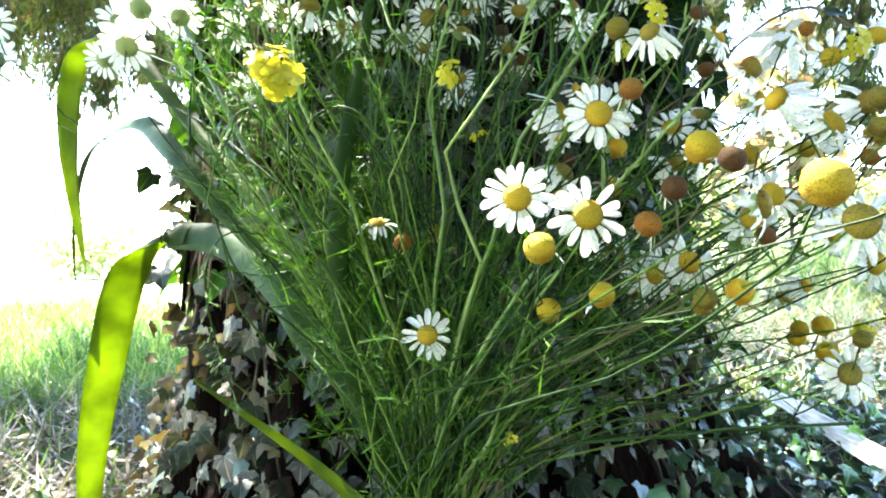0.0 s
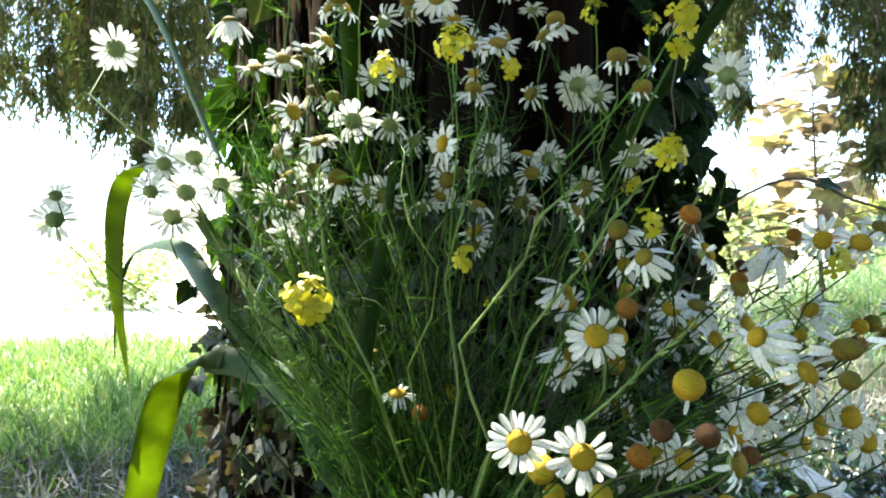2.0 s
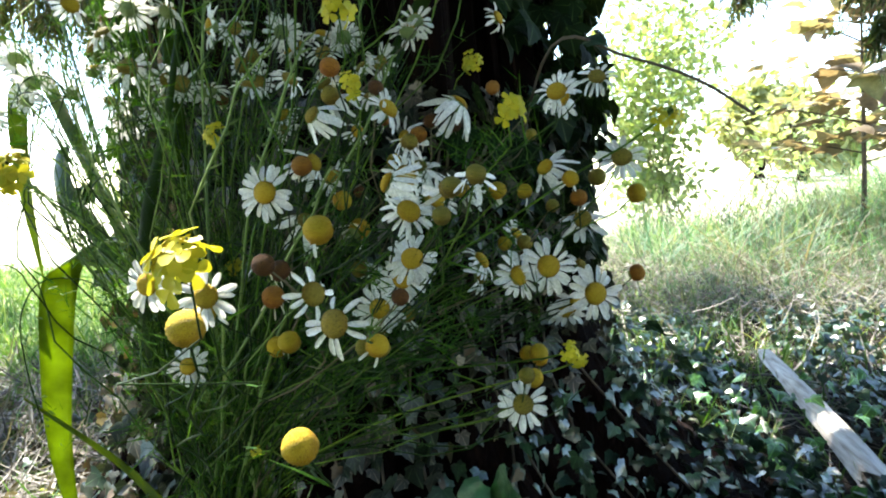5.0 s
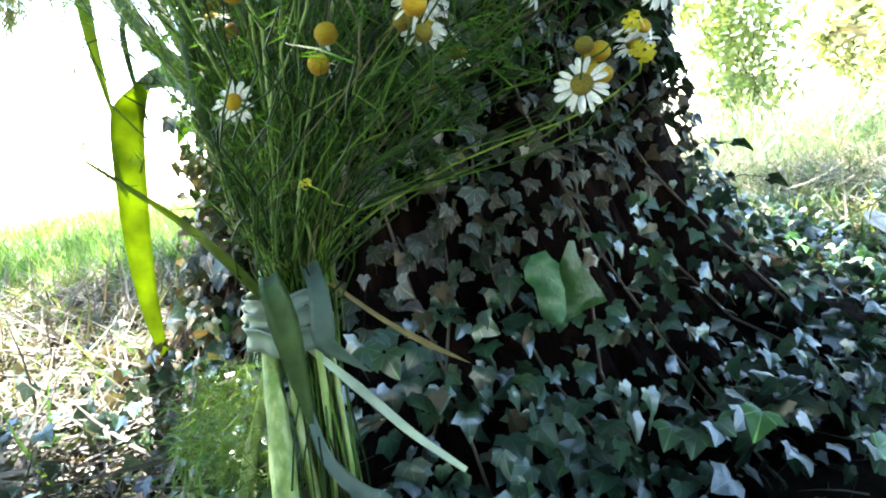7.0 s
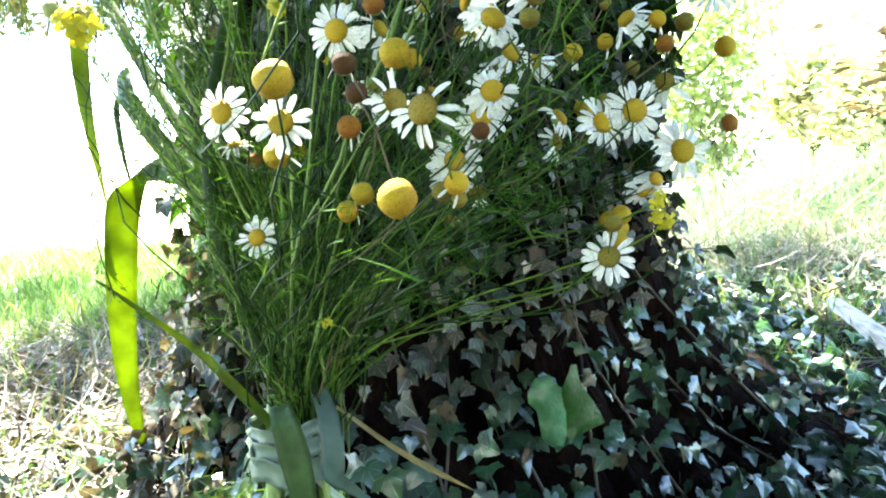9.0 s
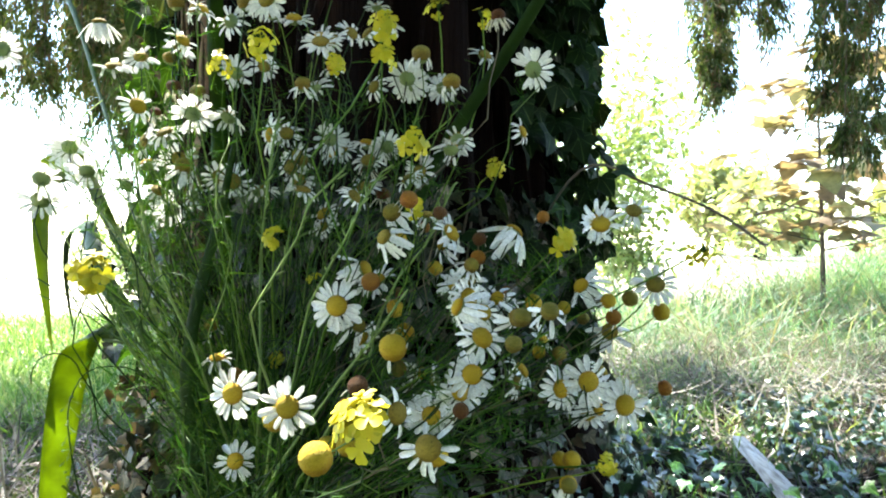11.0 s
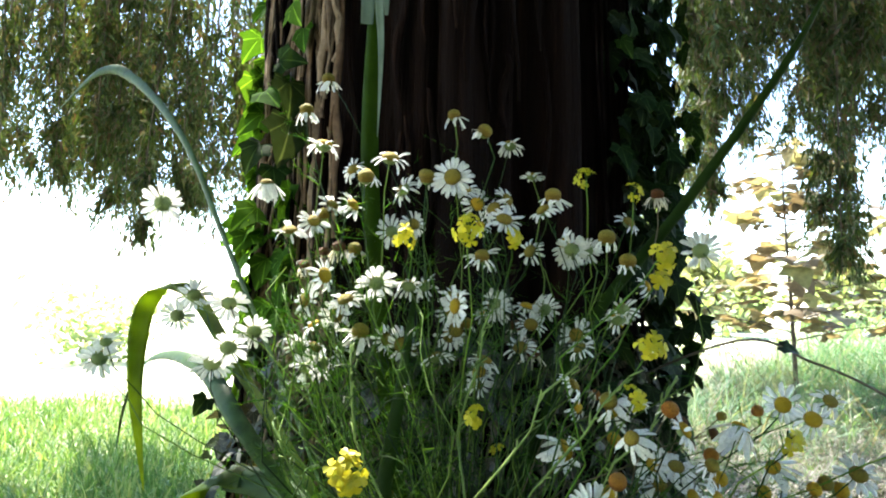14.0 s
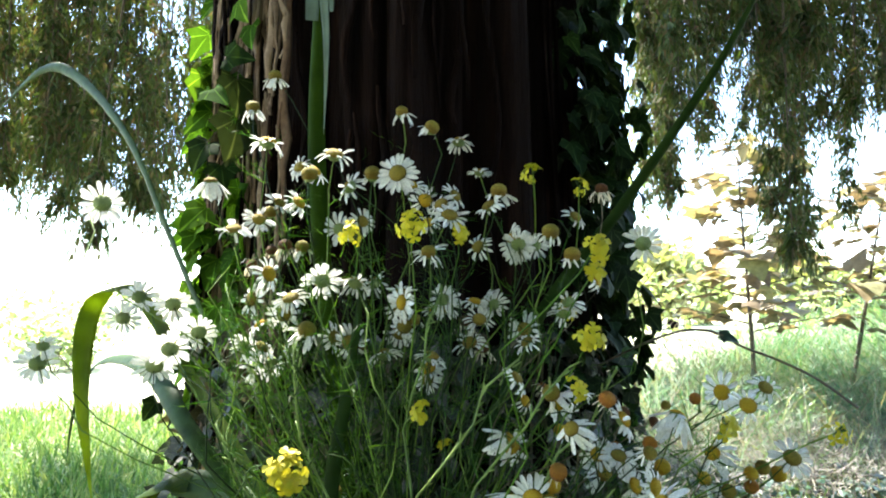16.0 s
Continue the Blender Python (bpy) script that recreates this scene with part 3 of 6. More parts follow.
IVY_COARSE = [ivy_shape(1.0, 0.18, 0.12, True), ivy_shape(0.82, 0.3, 0.2, True), ivy_shape(1.12, 0.1, 0.25, True)]


def leaf_pose(p, tip, normal, size):
    y = unit(tip)
    x = unit(y.cross(Vector(normal)))
    z = x.cross(y)
    m = Matrix((x, y, z)).transposed().to_4x4()
    return Matrix.Translation(p) @ m @ Matrix.Scale(size, 4)


def lay_leaves(owner, rows, material, single, split, name="leaf"):
    """rows: place, tip, normal, size. Those that split() picks are parts of their own; the rest is one mesh a shape."""
    singles = [r for r in rows if split(r)][:300]
    chosen = set(id(r) for r in singles)
    rest = [r for r in rows if id(r) not in chosen]
    shared = [mesh_of("ivy_leaf", *s, single) for s in IVY_SHAPES]
    for i, (p, tip, nn, size) in enumerate(singles):
        part(name, shared[i % 3], owner, m=leaf_pose(p, tip, nn, size))
    for shapes, group in ((IVY_SHAPES, [r for r in rest if r[0].y < 0.9]), (IVY_COARSE, [r for r in rest if r[0].y >= 0.9])):
        for k in range(3):
            some = group[k::3]
            if some:
                P, T, N = (np.array([list(r[j]) for r in some]) for j in range(3))
                x, y, z = frames_from(T, N)
                part("leaves", scattered("leaves", *shapes[k], P, x, y, z, [r[3] for r in some], material), owner, kind="stuff")


def build_ivy_on_trunk():
    ivy = thing("ivy", trunk_point(0.3, 0.02), "dense dark ivy clothing the flared foot of the tree", "ivy")
    rows = []
    for i in range(4000):
        a = rnd.uniform(-1.5, 1.7)
        z = 0.64 * rnd.random() ** 1.2 - 0.02
        if a < -0.95 and z < 0.4:
            continue
        if a < -0.35 and rnd.random() < (0.45 if a > -0.7 else 0.7):
            continue
        n = trunk_normal(a, z)
        p = trunk_point(a, z, rnd.uniform(0.012, 0.055))
        down = Vector((0, 0, -1)) + Vector((rnd.gauss(0, 0.5), rnd.gauss(0, 0.3), rnd.gauss(0, 0.25))) + n * rnd.gauss(0.45, 0.35)
        nn = n + Vector((rnd.gauss(0, 0.85), rnd.gauss(0, 0.45), 0.15 + rnd.gauss(0, 0.75)))
        rows.append((p, down, nn, rnd.uniform(0.013, 0.025) * (1.12 if a < 0.45 else 0.8)))
    # low leaves keep the glossy green, the rest take the duller tint
    young = [r for r in rows if r[0].z < 0.16 + 0.35 * max(0, r[0].x)]
    lay_leaves(ivy, young, IVY, IVY_ONE, lambda r: False)
    seen = set(id(r) for r in young)
    lay_leaves(ivy, [r for r in rows if id(r) not in seen], IVY_DULL, IVY_DULL_ONE, lambda r: r[0].y < 0.78 and -0.05 < r[0].x < 0.45 and r[0].z < 0.36)
    dry = [r for r in rows if rnd.random() < 0.06]
    dry = [(r[0] + Vector((0, -0.006, 0)), r[1] + Vector((rnd.gauss(0, 0.4), 0, 0)), r[2], r[3] * 0.8) for r in dry]
    P, T, N = (np.array([list(r[j]) for r in dry]) for j in range(3))
    x, y, z = frames_from(T, N)
    part("dry_leaves", scattered("dry_leaves", *IVY_SHAPES[1], P, x, y, z, [r[3] for r in dry], IVY_BROWN), ivy, "withered brown leaves among the ivy", kind="stuff")
    # withered leaves and scraps on the sunlit side of the foot
    scraps = []
    for i in range(330):
        a, z = rnd.uniform(-1.55, -0.35), 0.4 * rnd.random() ** 1.3
        n = trunk_normal(a, z)
        scraps.append((trunk_point(a, z, rnd.uniform(0.008, 0.05)), Vector((rnd.gauss(0, 0.7), rnd.gauss(0, 0.4), -0.8)), n + Vector((rnd.gauss(0, 0.8), rnd.gauss(0, 0.6), rnd.gauss(0.2, 0.7))), rnd.uniform(0.011, 0.023)))
    P, T, N = (np.array([list(r[j]) for r in scraps]) for j in range(3))
    x, y, z = frames_from(T, N)
    part("dry_leaves", scattered("dry_leaves", *IVY_SHAPES[2], P, x, y, z, [r[3] for r in scraps], IVY_BROWN), ivy, "pale withered leaves at the foot of the trunk", kind="stuff")
    for i in range(12):
        a = rnd.uniform(-1.3, 1.5)
        pts = [trunk_point(a + 0.12 * math.sin(k * 0.7 + i), 0.02 + 0.085 * k, 0.012) for k in range(8)]
        part("vine_stem", mesh_of("vine_stem", *tube(pts, 0.0016, 5), VINE), ivy)
    return ivy


IVY_TRUNK = build_ivy_on_trunk()


def build_loose_leaves():
    """Single leaves that stand off the trunk."""
    me = mesh_of("leaf", *ivy_shape(0.9, 0.25, 0.3), IVY_SHADED_ONE)
    # sky light on this ivy leaf is put into its paler grey-green
    pale = mesh_of("leaf", *ivy_shape(0.9, 0.2, 0.2), STRAP_GREY)
    for p, tip, nn, size, mesh, root in (((-0.345, 0.768, 0.52), (-0.5, -0.2, -0.75), (0.2, -0.9, 0.5), 0.05, me, (-0.27, 0.8, 0.47)), ((-0.36, 0.88, 0.44), (-0.7, -0.2, -0.2), (0.1, -0.6, 0.8), 0.045, me, (-0.3, 0.88, 0.42)),
                                         ((-0.2, 0.64, 0.225), (-0.5, -0.5, -0.6), (-0.3, -0.7, 0.7), 0.055, pale, (-0.16, 0.72, 0.2)), ((0.41, 0.92, 0.29), (0.7, -0.4, -0.3), (0.2, -0.4, 0.9), 0.05, me, (0.33, 0.9, 0.28)), ((0.45, 0.9, 0.24), (0.8, -0.3, -0.4), (0.1, -0.5, 0.9), 0.045, me, (0.38, 0.88, 0.24)),
                                         ((-0.262, 0.745, 0.984), (1, -0.25, -0.1), (0.1, -0.95, 0.1), 0.07, me, (-0.28, 0.8, 0.99)), ((-0.243, 0.738, 0.952), (0.1, -0.1, -1), (0.75, -0.6, 0.1), 0.1, me, (-0.255, 0.79, 0.98)),
                                         ((-0.238, 0.732, 0.895), (-0.15, -0.1, -1), (0.6, -0.8, 0.1), 0.11, me, (-0.25, 0.79, 0.93)), ((-0.285, 0.752, 0.868), (-0.4, -0.2, -0.9), (-0.2, -0.9, 0.3), 0.08, me, (-0.27, 0.8, 0.9)),
                                         ((-0.262, 0.742, 0.835), (0.2, -0.2, -1), (0.3, -0.9, 0.2), 0.07, me, (-0.26, 0.79, 0.86))):
        part("leaf", mesh, IVY_TRUNK, m=leaf_pose(Vector(p), tip, nn, 0.6 * size))
        part("leaf_stalk", mesh_of("leaf_stalk", *tube([Vector(root), (Vector(root) + Vector(p)) / 2 + Vector((0, 0, 0.008)), Vector(p)], 0.0009, 5), VINE), IVY_TRUNK)


build_loose_leaves()


def build_climbing_ivy():
    """Ivy that goes up both flanks of the trunk."""
    ivy = thing("climbing_ivy", trunk_point(1.2, 0.5), "ivy climbing up both flanks of the trunk", "ivy")
    rows = []
    for i in range(1900):
        side = rnd.random() < 0.74
        a = rnd.gauss(1.4, 0.36) if side else rnd.gauss(-1.12, 0.26)
        if (side and a < 0.8 and rnd.random() < 0.85) or (not side and a > -0.72):
            continue
        z = rnd.uniform(0.4, 1.65)
        if not side and noise.noise(Vector((a * 4, z * 5, 2))) < (-0.15 if z < 0.8 else 0.1 if a > -1.1 else -0.15):
            continue
        n = trunk_normal(a, z)
        p = trunk_point(a, z, rnd.uniform(0.006, 0.028 if a < 0 else 0.05 if z < 0.55 else 0.09))
        rows.append((p, Vector((rnd.gauss(0, 0.4), rnd.gauss(0, 0.4), -1)) + n * 0.4, n + Vector((rnd.gauss(0, 0.4), rnd.gauss(0, 0.4), (0.3 if a > 0 else 0.0) + rnd.gauss(0, 0.3))), rnd.uniform(0.032, 0.055) * (1 if a < 0 else 0.75)))
    # the sunlit flank takes the lit copy, the other flank the shaded one
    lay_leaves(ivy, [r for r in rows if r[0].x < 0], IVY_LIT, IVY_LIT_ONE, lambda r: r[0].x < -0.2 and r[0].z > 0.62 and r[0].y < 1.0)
    lay_leaves(ivy, [r for r in rows if r[0].x >= 0], IVY_SHADED, IVY_SHADED_ONE, lambda r: r[0].z > 0.6 and r[0].y < 0.95)
    for i in range(14):
        a = rnd.choice((rnd.uniform(0.8, 1.6), rnd.uniform(-1.5, -1.0)))
        pts = [trunk_point(a + 0.1 * math.sin(k * 0.6 + i * 2), 0.35 + 0.16 * k, 0.01) for k in range(9)]
        part("vine_stem", mesh_of("vine_stem", *tube(pts, 0.0035, 5), BARK), ivy)


build_climbing_ivy()


def build_ivy_carpet():
    ivy = thing("ivy_ground_cover", (0.4, 0.45, 0), "carpet of glossy dark ivy on the ground", "ivy")
    rows, few = [], []
    for i in range(32500):
        x, y = rnd.uniform(-0.75, 2.6), rnd.uniform(-0.35, 2.5)
        near = i > 24000
        if near:
            x, y = -0.1 + 1.3 * rnd.random() ** 0.8, rnd.uniform(0.05, 1.0)
        dens = 0.15 if -0.1 < x < 1.2 and y < 1.0 and not near else 1.0
        if x < 0.05:
            dens *= 1.0 if y < 0.45 + 0.25 * x else (0.5 if y < 0.85 + 0.3 * x else 0.1)
        edge = 2.05 + 0.15 * x + 0.3 * noise.noise(Vector((x * 2, y * 2, 5)))
        if x >= 0.05 and y > edge:
            dens = 0.25 if y < edge + 0.5 else 0.04
        if x > 0.05 and noise.noise(Vector((x * 3.1, y * 3.1, 1))) > 0.45:
            dens *= 0.5
        rim = min(x + 0.75, 2.6 - x, (y + 0.35) * 1.4, 2.5 - y) / 0.5 + 0.9 * noise.noise(Vector((x * 2.3, y * 2.3, 9)))
        if rnd.random() > dens * min(1, max(0.0, rim)):
            continue
        dx, dy = x - AXIS.x, y - AXIS.y
        if math.hypot(dx, dy) < trunk_radius(math.atan2(dx, -dy), 0.05):
            continue
        if math.hypot(x - 0.01, y - 0.345) < 0.035:
            continue
        if abs(x - 0.725 - 0.095 * (y - 0.9)) < 0.07 and y > 0.85:
            continue
        h = ground_height(x, y) + (rnd.uniform(0.04, 0.11) if near else rnd.uniform(0.008, 0.08))
        tip = Vector((rnd.gauss(0.1, 0.6), rnd.gauss(-0.6, 0.5), rnd.gauss(-0.5, 0.45)))
        nn = Vector((rnd.gauss(0.35, 0.7), rnd.gauss(-0.2, 0.65), 0.9))
        rows.append((Vector((x, y, h if y > 0.45 else 0.6 * h)), tip, nn, rnd.uniform(0.015, 0.027) * (1.0 if x < 0.35 else 0.85) if near else rnd.uniform(0.012, 0.026)))
    lay_leaves(ivy, rows, IVY, IVY_ONE, lambda r: 0.0 < r[0].x < 0.55 and 0.2 < r[0].y < 0.62)
    # broad old leaves in front
    wide = mesh_of("broad_leaf", *ivy_shape(1.1, 0.2, 0.22), IVY_ONE)
    for i in range(30):
        x, y = rnd.uniform(-0.42, 0.4), rnd.uniform(0.12, 0.34)
        if math.hypot(x - 0.01, y - 0.35) < 0.05:
            continue
        p = Vector((x, y, ground_height(x, y) + rnd.uniform(0.035, 0.055)))
        part("broad_leaf", wide, ivy, "", leaf_pose(p, (rnd.gauss(0.1, 0.6), rnd.gauss(-0.7, 0.4), rnd.gauss(-0.3, 0.2)), (rnd.gauss(0, 0.35), rnd.gauss(-0.35, 0.3), 1), rnd.uniform(0.028, 0.042)))
    for i in range(70):
        x, y = rnd.uniform(-0.5, 1.6), rnd.uniform(0.1, 1.3)
        if i > 40:
            x, y = rnd.uniform(-0.5, 0.3), rnd.uniform(0.12, 0.5)
        w = rnd.uniform(0, 6.28)
        pts = [Vector((x + 0.05 * k * math.cos(w + 0.2 * k), y + 0.05 * k * math.sin(w + 0.2 * k), ground_height(x, y) + 0.02 + 0.014 * math.sin(k + w))) for k in range(6)]
        if (pts[3] - AXIS).xy.length > 0.62:
            part("runner", mesh_of("runner", *tube(pts, 0.0012, 5), VINE), ivy)
    # fresh green leaves that stand above the rest
    young = mesh_of("young_leaf", *ivy_shape(1.0, 0.22, 0.3), IVY_YOUNG)
    for p, tip, nn, size in (((-0.149, 0.387, 0.05), (0.3, -0.5, -0.6), (0.3, -0.9, 0.6), 0.036), ((-0.03, 0.283, 0.05), (-0.7, -0.3, 0.0), (-0.1, -0.5, 1), 0.024), ((-0.005, 0.278, 0.05), (0.8, -0.2, 0.0), (0.2, -0.6, 1), 0.026), ((-0.2, 0.277, 0.05), (0.5, -0.7, -0.2), (0.1, -0.6, 1), 0.036), ((-0.12, 0.222, 0.05), (0.6, -0.6, -0.1), (0.1, -0.4, 1), 0.034), ((-0.1, 0.415, 0.055), (0.8, -0.3, 0.1), (0, -0.5, 1), 0.026)):
        part("young_leaf", young, ivy, "fresh light green ivy leaf", leaf_pose(Vector(p), tip, nn, 0.75 * size))
        part("leaf_stalk", mesh_of("leaf_stalk", *tube([Vector(p), Vector(p) + Vector((0.004, 0.006, -0.02)), Vector((p[0] + 0.006, p[1] + 0.004, 0.0))], 0.0009, 5), VINE), ivy)
    for i in range(230):
        x, y = rnd.uniform(0.35, 1.4), rnd.uniform(0.4, 1.4)
        if i > 222:
            x, y = rnd.uniform(-0.45, 0.0), rnd.uniform(0.2, 0.5)
        if math.hypot(x - AXIS.x, y - AXIS.y) < 0.6:
            continue
        p = Vector((x, y, ground_height(x, y) + rnd.uniform(0.06, 0.11)))
        part("young_leaf", young, ivy, "fresh light green ivy leaf", leaf_pose(p, (rnd.gauss(0, 0.6), rnd.gauss(-0.5, 0.5), -0.3), (rnd.gauss(0, 0.4), -0.4, 1), rnd.uniform(0.02, 0.032) if i < 223 else rnd.uniform(0.018, 0.026)))


build_ivy_carpet()


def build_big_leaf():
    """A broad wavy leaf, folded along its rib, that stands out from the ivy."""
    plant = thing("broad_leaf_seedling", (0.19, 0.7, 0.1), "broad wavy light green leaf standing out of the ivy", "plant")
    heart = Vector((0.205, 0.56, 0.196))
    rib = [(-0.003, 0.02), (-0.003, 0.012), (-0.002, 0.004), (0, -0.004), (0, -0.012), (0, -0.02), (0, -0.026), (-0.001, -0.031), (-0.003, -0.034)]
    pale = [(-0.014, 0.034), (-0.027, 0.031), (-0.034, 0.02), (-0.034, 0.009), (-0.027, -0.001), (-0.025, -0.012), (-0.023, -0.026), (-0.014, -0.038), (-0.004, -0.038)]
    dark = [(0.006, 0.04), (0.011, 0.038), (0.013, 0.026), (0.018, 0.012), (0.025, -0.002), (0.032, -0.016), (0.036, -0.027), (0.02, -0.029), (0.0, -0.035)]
    # the lit half is painted paler, the half turned away darker
    for label, edge, deep, skin in (("half of the leaf painted paler, as lit", pale, 0.35, BROAD_LIT), ("half turned away, painted darker, as shaded", dark, 0.95, BROAD_SHADED)):
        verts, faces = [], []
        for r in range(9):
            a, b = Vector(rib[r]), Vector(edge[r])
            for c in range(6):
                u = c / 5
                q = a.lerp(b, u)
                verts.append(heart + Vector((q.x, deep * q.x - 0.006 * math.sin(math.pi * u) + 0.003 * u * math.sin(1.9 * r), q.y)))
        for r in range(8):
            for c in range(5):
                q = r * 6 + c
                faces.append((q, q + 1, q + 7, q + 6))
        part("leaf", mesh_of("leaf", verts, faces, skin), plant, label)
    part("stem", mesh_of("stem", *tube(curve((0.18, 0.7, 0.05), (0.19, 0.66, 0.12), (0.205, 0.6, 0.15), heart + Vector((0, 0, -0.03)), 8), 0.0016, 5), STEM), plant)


build_big_leaf()

# ---- the tied bunch of flowers ----
TIE = Vector((-0.006, 0.455, 0.212))
FOOT = Vector((0.006, 0.35, 0.0))
BUNCH = thing("flower_bouquet", FOOT, "tall hand-tied bouquet of daisies and yellow wildflowers leaning on the tree", "bouquet")


def stem_line(p, n, droop=0.03, n_seg=11, short=False):
    """From a flower head at p, that looks along n, down through the tie to the foot."""
    p, n = Vector(p), unit(n)
    d = (p - TIE).length
    w = unit(p - TIE)
    knot = TIE + Vector((rnd.gauss(0, 0.012), rnd.gauss(0.004, 0.01), rnd.gauss(0, 0.006)))
    a = p - n * min(0.09, 0.25 * d) - Vector((0, 0, droop))
    b = knot + unit(w * 0.18 + Vector((0, 0, 0.85))) * d * rnd.uniform(0.4, 0.54)
    line = curve(p, a, b, knot, n_seg)
    wob = Vector((rnd.gauss(0, 0.014), rnd.gauss(0, 0.014), 0))
    ph = rnd.random() * 3
    line = [q + wob * (math.sin(math.pi * i / n_seg * 2) + 0.6 * math.sin(i * 1.7 + ph) * min(1, i / 2) * (i < n_seg)) for i, q in enumerate(line)]
    side = unit(Vector((rnd.gauss(0, 1), rnd.gauss(0, 1), 0))) * abs(rnd.gauss(0, 0.022))
    line = [q + side * math.sin(math.pi * i / n_seg) for i, q in enumerate(line)]
    if short:
        return line[:6]
    if rnd.random() < 0.6:
        return line + [knot - Vector((0, 0.004, 0.03))]
    cut = FOOT + Vector((rnd.gauss(0.016, 0.014), rnd.gauss(0.045, 0.012), abs(rnd.gauss(0, 0.03))))
    return line + curve(knot, knot + (knot - line[-2]) * 0.2, cut + Vector((0, 0.015, 0.06)), cut, 4)[1:]


def petal_mesh(name, lift, curl, width, material):
    verts, faces = [], []
    prof = [(0.0, 0.26), (0.25, 0.72), (0.55, 1.0), (0.82, 0.92), (0.96, 0.6)]
    for t, w in prof:
        for u in (-1, -0.4, 0.4, 1):
            tip = 0.05 * (abs(u) < 0.5) if t > 0.9 else 0
            verts.append((u * w * width * 0.5, t + tip, lift * t - curl * t * t + 0.05 * (u * u) * w + 0.025 * math.cos(u * 7)))
    for j in range(len(prof) - 1):
        for k in range(3):
            faces.append((j * 4 + k, j * 4 + k + 1, (j + 1) * 4 + k + 1, (j + 1) * 4 + k))
    return mesh_of(name, verts, faces, material)


PETALS = {
    "flat": [petal_mesh("petal", 0.12, 0.18, 0.36, PETAL), petal_mesh("petal", 0.02, 0.12, 0.31, PETAL), petal_mesh("petal", 0.2, 0.36, 0.38, PETAL)],
    "droop": [petal_mesh("petal", -0.1, 0.35, 0.32, PETAL), petal_mesh("petal", 0.15, 0.6, 0.28, PETAL), petal_mesh("petal", 0.3, 0.4, 0.32, PETAL), petal_mesh("petal", 0.35, 1.0, 0.26, PETAL)],
    "hang": [petal_mesh("petal", -0.7, 1.0, 0.5, PETAL), petal_mesh("petal", -1.3, 0.5, 0.46, PETAL), petal_mesh("petal", -0.5, 1.6, 0.4, PETAL)],
    "old": [petal_mesh("petal", -0.7, 1.2, 0.3, PETAL_OLD), petal_mesh("petal", -1.3, 0.4, 0.26, PETAL_OLD)],
}


def dome_mesh(name, height, material, waist=0.0, low=0.0):
    verts, faces = [], []
    rings, seg = 15, 44
    for j in range(rings):
        t = low + j / (rings - 1) * (math.pi / 2 - low)
        r = math.cos(t) * (1 + waist * math.sin(2 * max(0, t)))
        for k in range(seg):
            w = 2 * math.pi * k / seg
            b = 1 + (0.03 if (k // 2 + j) % 2 else -0.02) + 0.015 * math.sin(3 * w + 0.7 * j)
            verts.append((r * b * math.cos(w), r * b * math.sin(w), height * math.sin(t)))
    verts.append((0, 0, height * math.sin(low) - 0.12))
    for j in range(rings - 1):
        for k in range(seg):
            k2 = (k + 1) % seg
            faces.append((j * seg + k, j * seg + k2, (j + 1) * seg + k2, (j + 1) * seg + k))
    faces += [(len(verts) - 1, (k + 1) % seg, k) for k in range(seg)]
    return mesh_of(name, verts, faces, material)


def bract_mesh():
    verts, faces = [], []
    seg = 14
    for j, (r, z) in enumerate(((0.2, -0.75), (0.55, -0.6), (0.92, -0.25), (1.04, 0.04), (0.9, 0.06))):
        for k in range(seg):
            w = 2 * math.pi * k / seg
            rr = r * (1 + (0.06 if k % 2 else -0.03) * (j > 1))
            verts.append((rr * math.cos(w), rr * math.sin(w), z))
    for j in range(4):
        for k in range(seg):
            k2 = (k + 1) % seg
            faces.append((j * seg + k, j * seg + k2, (j + 1) * seg + k2, (j + 1) * seg + k))
    faces.append(tuple(range(seg))[::-1])
    return mesh_of("bract", verts, faces, SEPAL)


DISCS = {"yellow": dome_mesh("disc", 0.62, DISC), "green": dome_mesh("disc", 0.6, DISC_GREEN), "orange": dome_mesh("disc", 0.7, DISC_ORANGE), "brown": dome_mesh("disc", 0.7, DISC_BROWN)}
BALLS = {"yellow": dome_mesh("disc", 1.08, DISC, 0.1, -0.6), "green": dome_mesh("disc", 1.05, DISC_GREEN, 0.1, -0.6), "orange": dome_mesh("disc", 1.05, DISC_ORANGE, 0.1, -0.5), "brown": dome_mesh("disc", 1.0, DISC_BROWN, 0.08, -0.5)}
BRACT = bract_mesh()


def head_pose(p, n):
    q = unit(n).to_track_quat("Z", "Y")
    return Matrix.Translation(p) @ q.to_matrix().to_4x4()


def stem_part(name, p, n, label, material=None, droop=0.03, r=0.00066, short=False):
    line = stem_line(p, n, droop, 11, short)
    k = len(line)
    return part(name, mesh_of(name, *tube(line, [r * (0.85 + 0.5 * i / k) for i in range(k)], 6), material or STEM), BUNCH, label), line


FRONT, UP, AWAY, LEFT, RIGHT = (0.12, -1, 0.22), (0.0, -0.25, 1), (-0.3, 0.8, 0.45), (-0.9, -0.3, 0.4), (0.9, -0.45, 0.25)


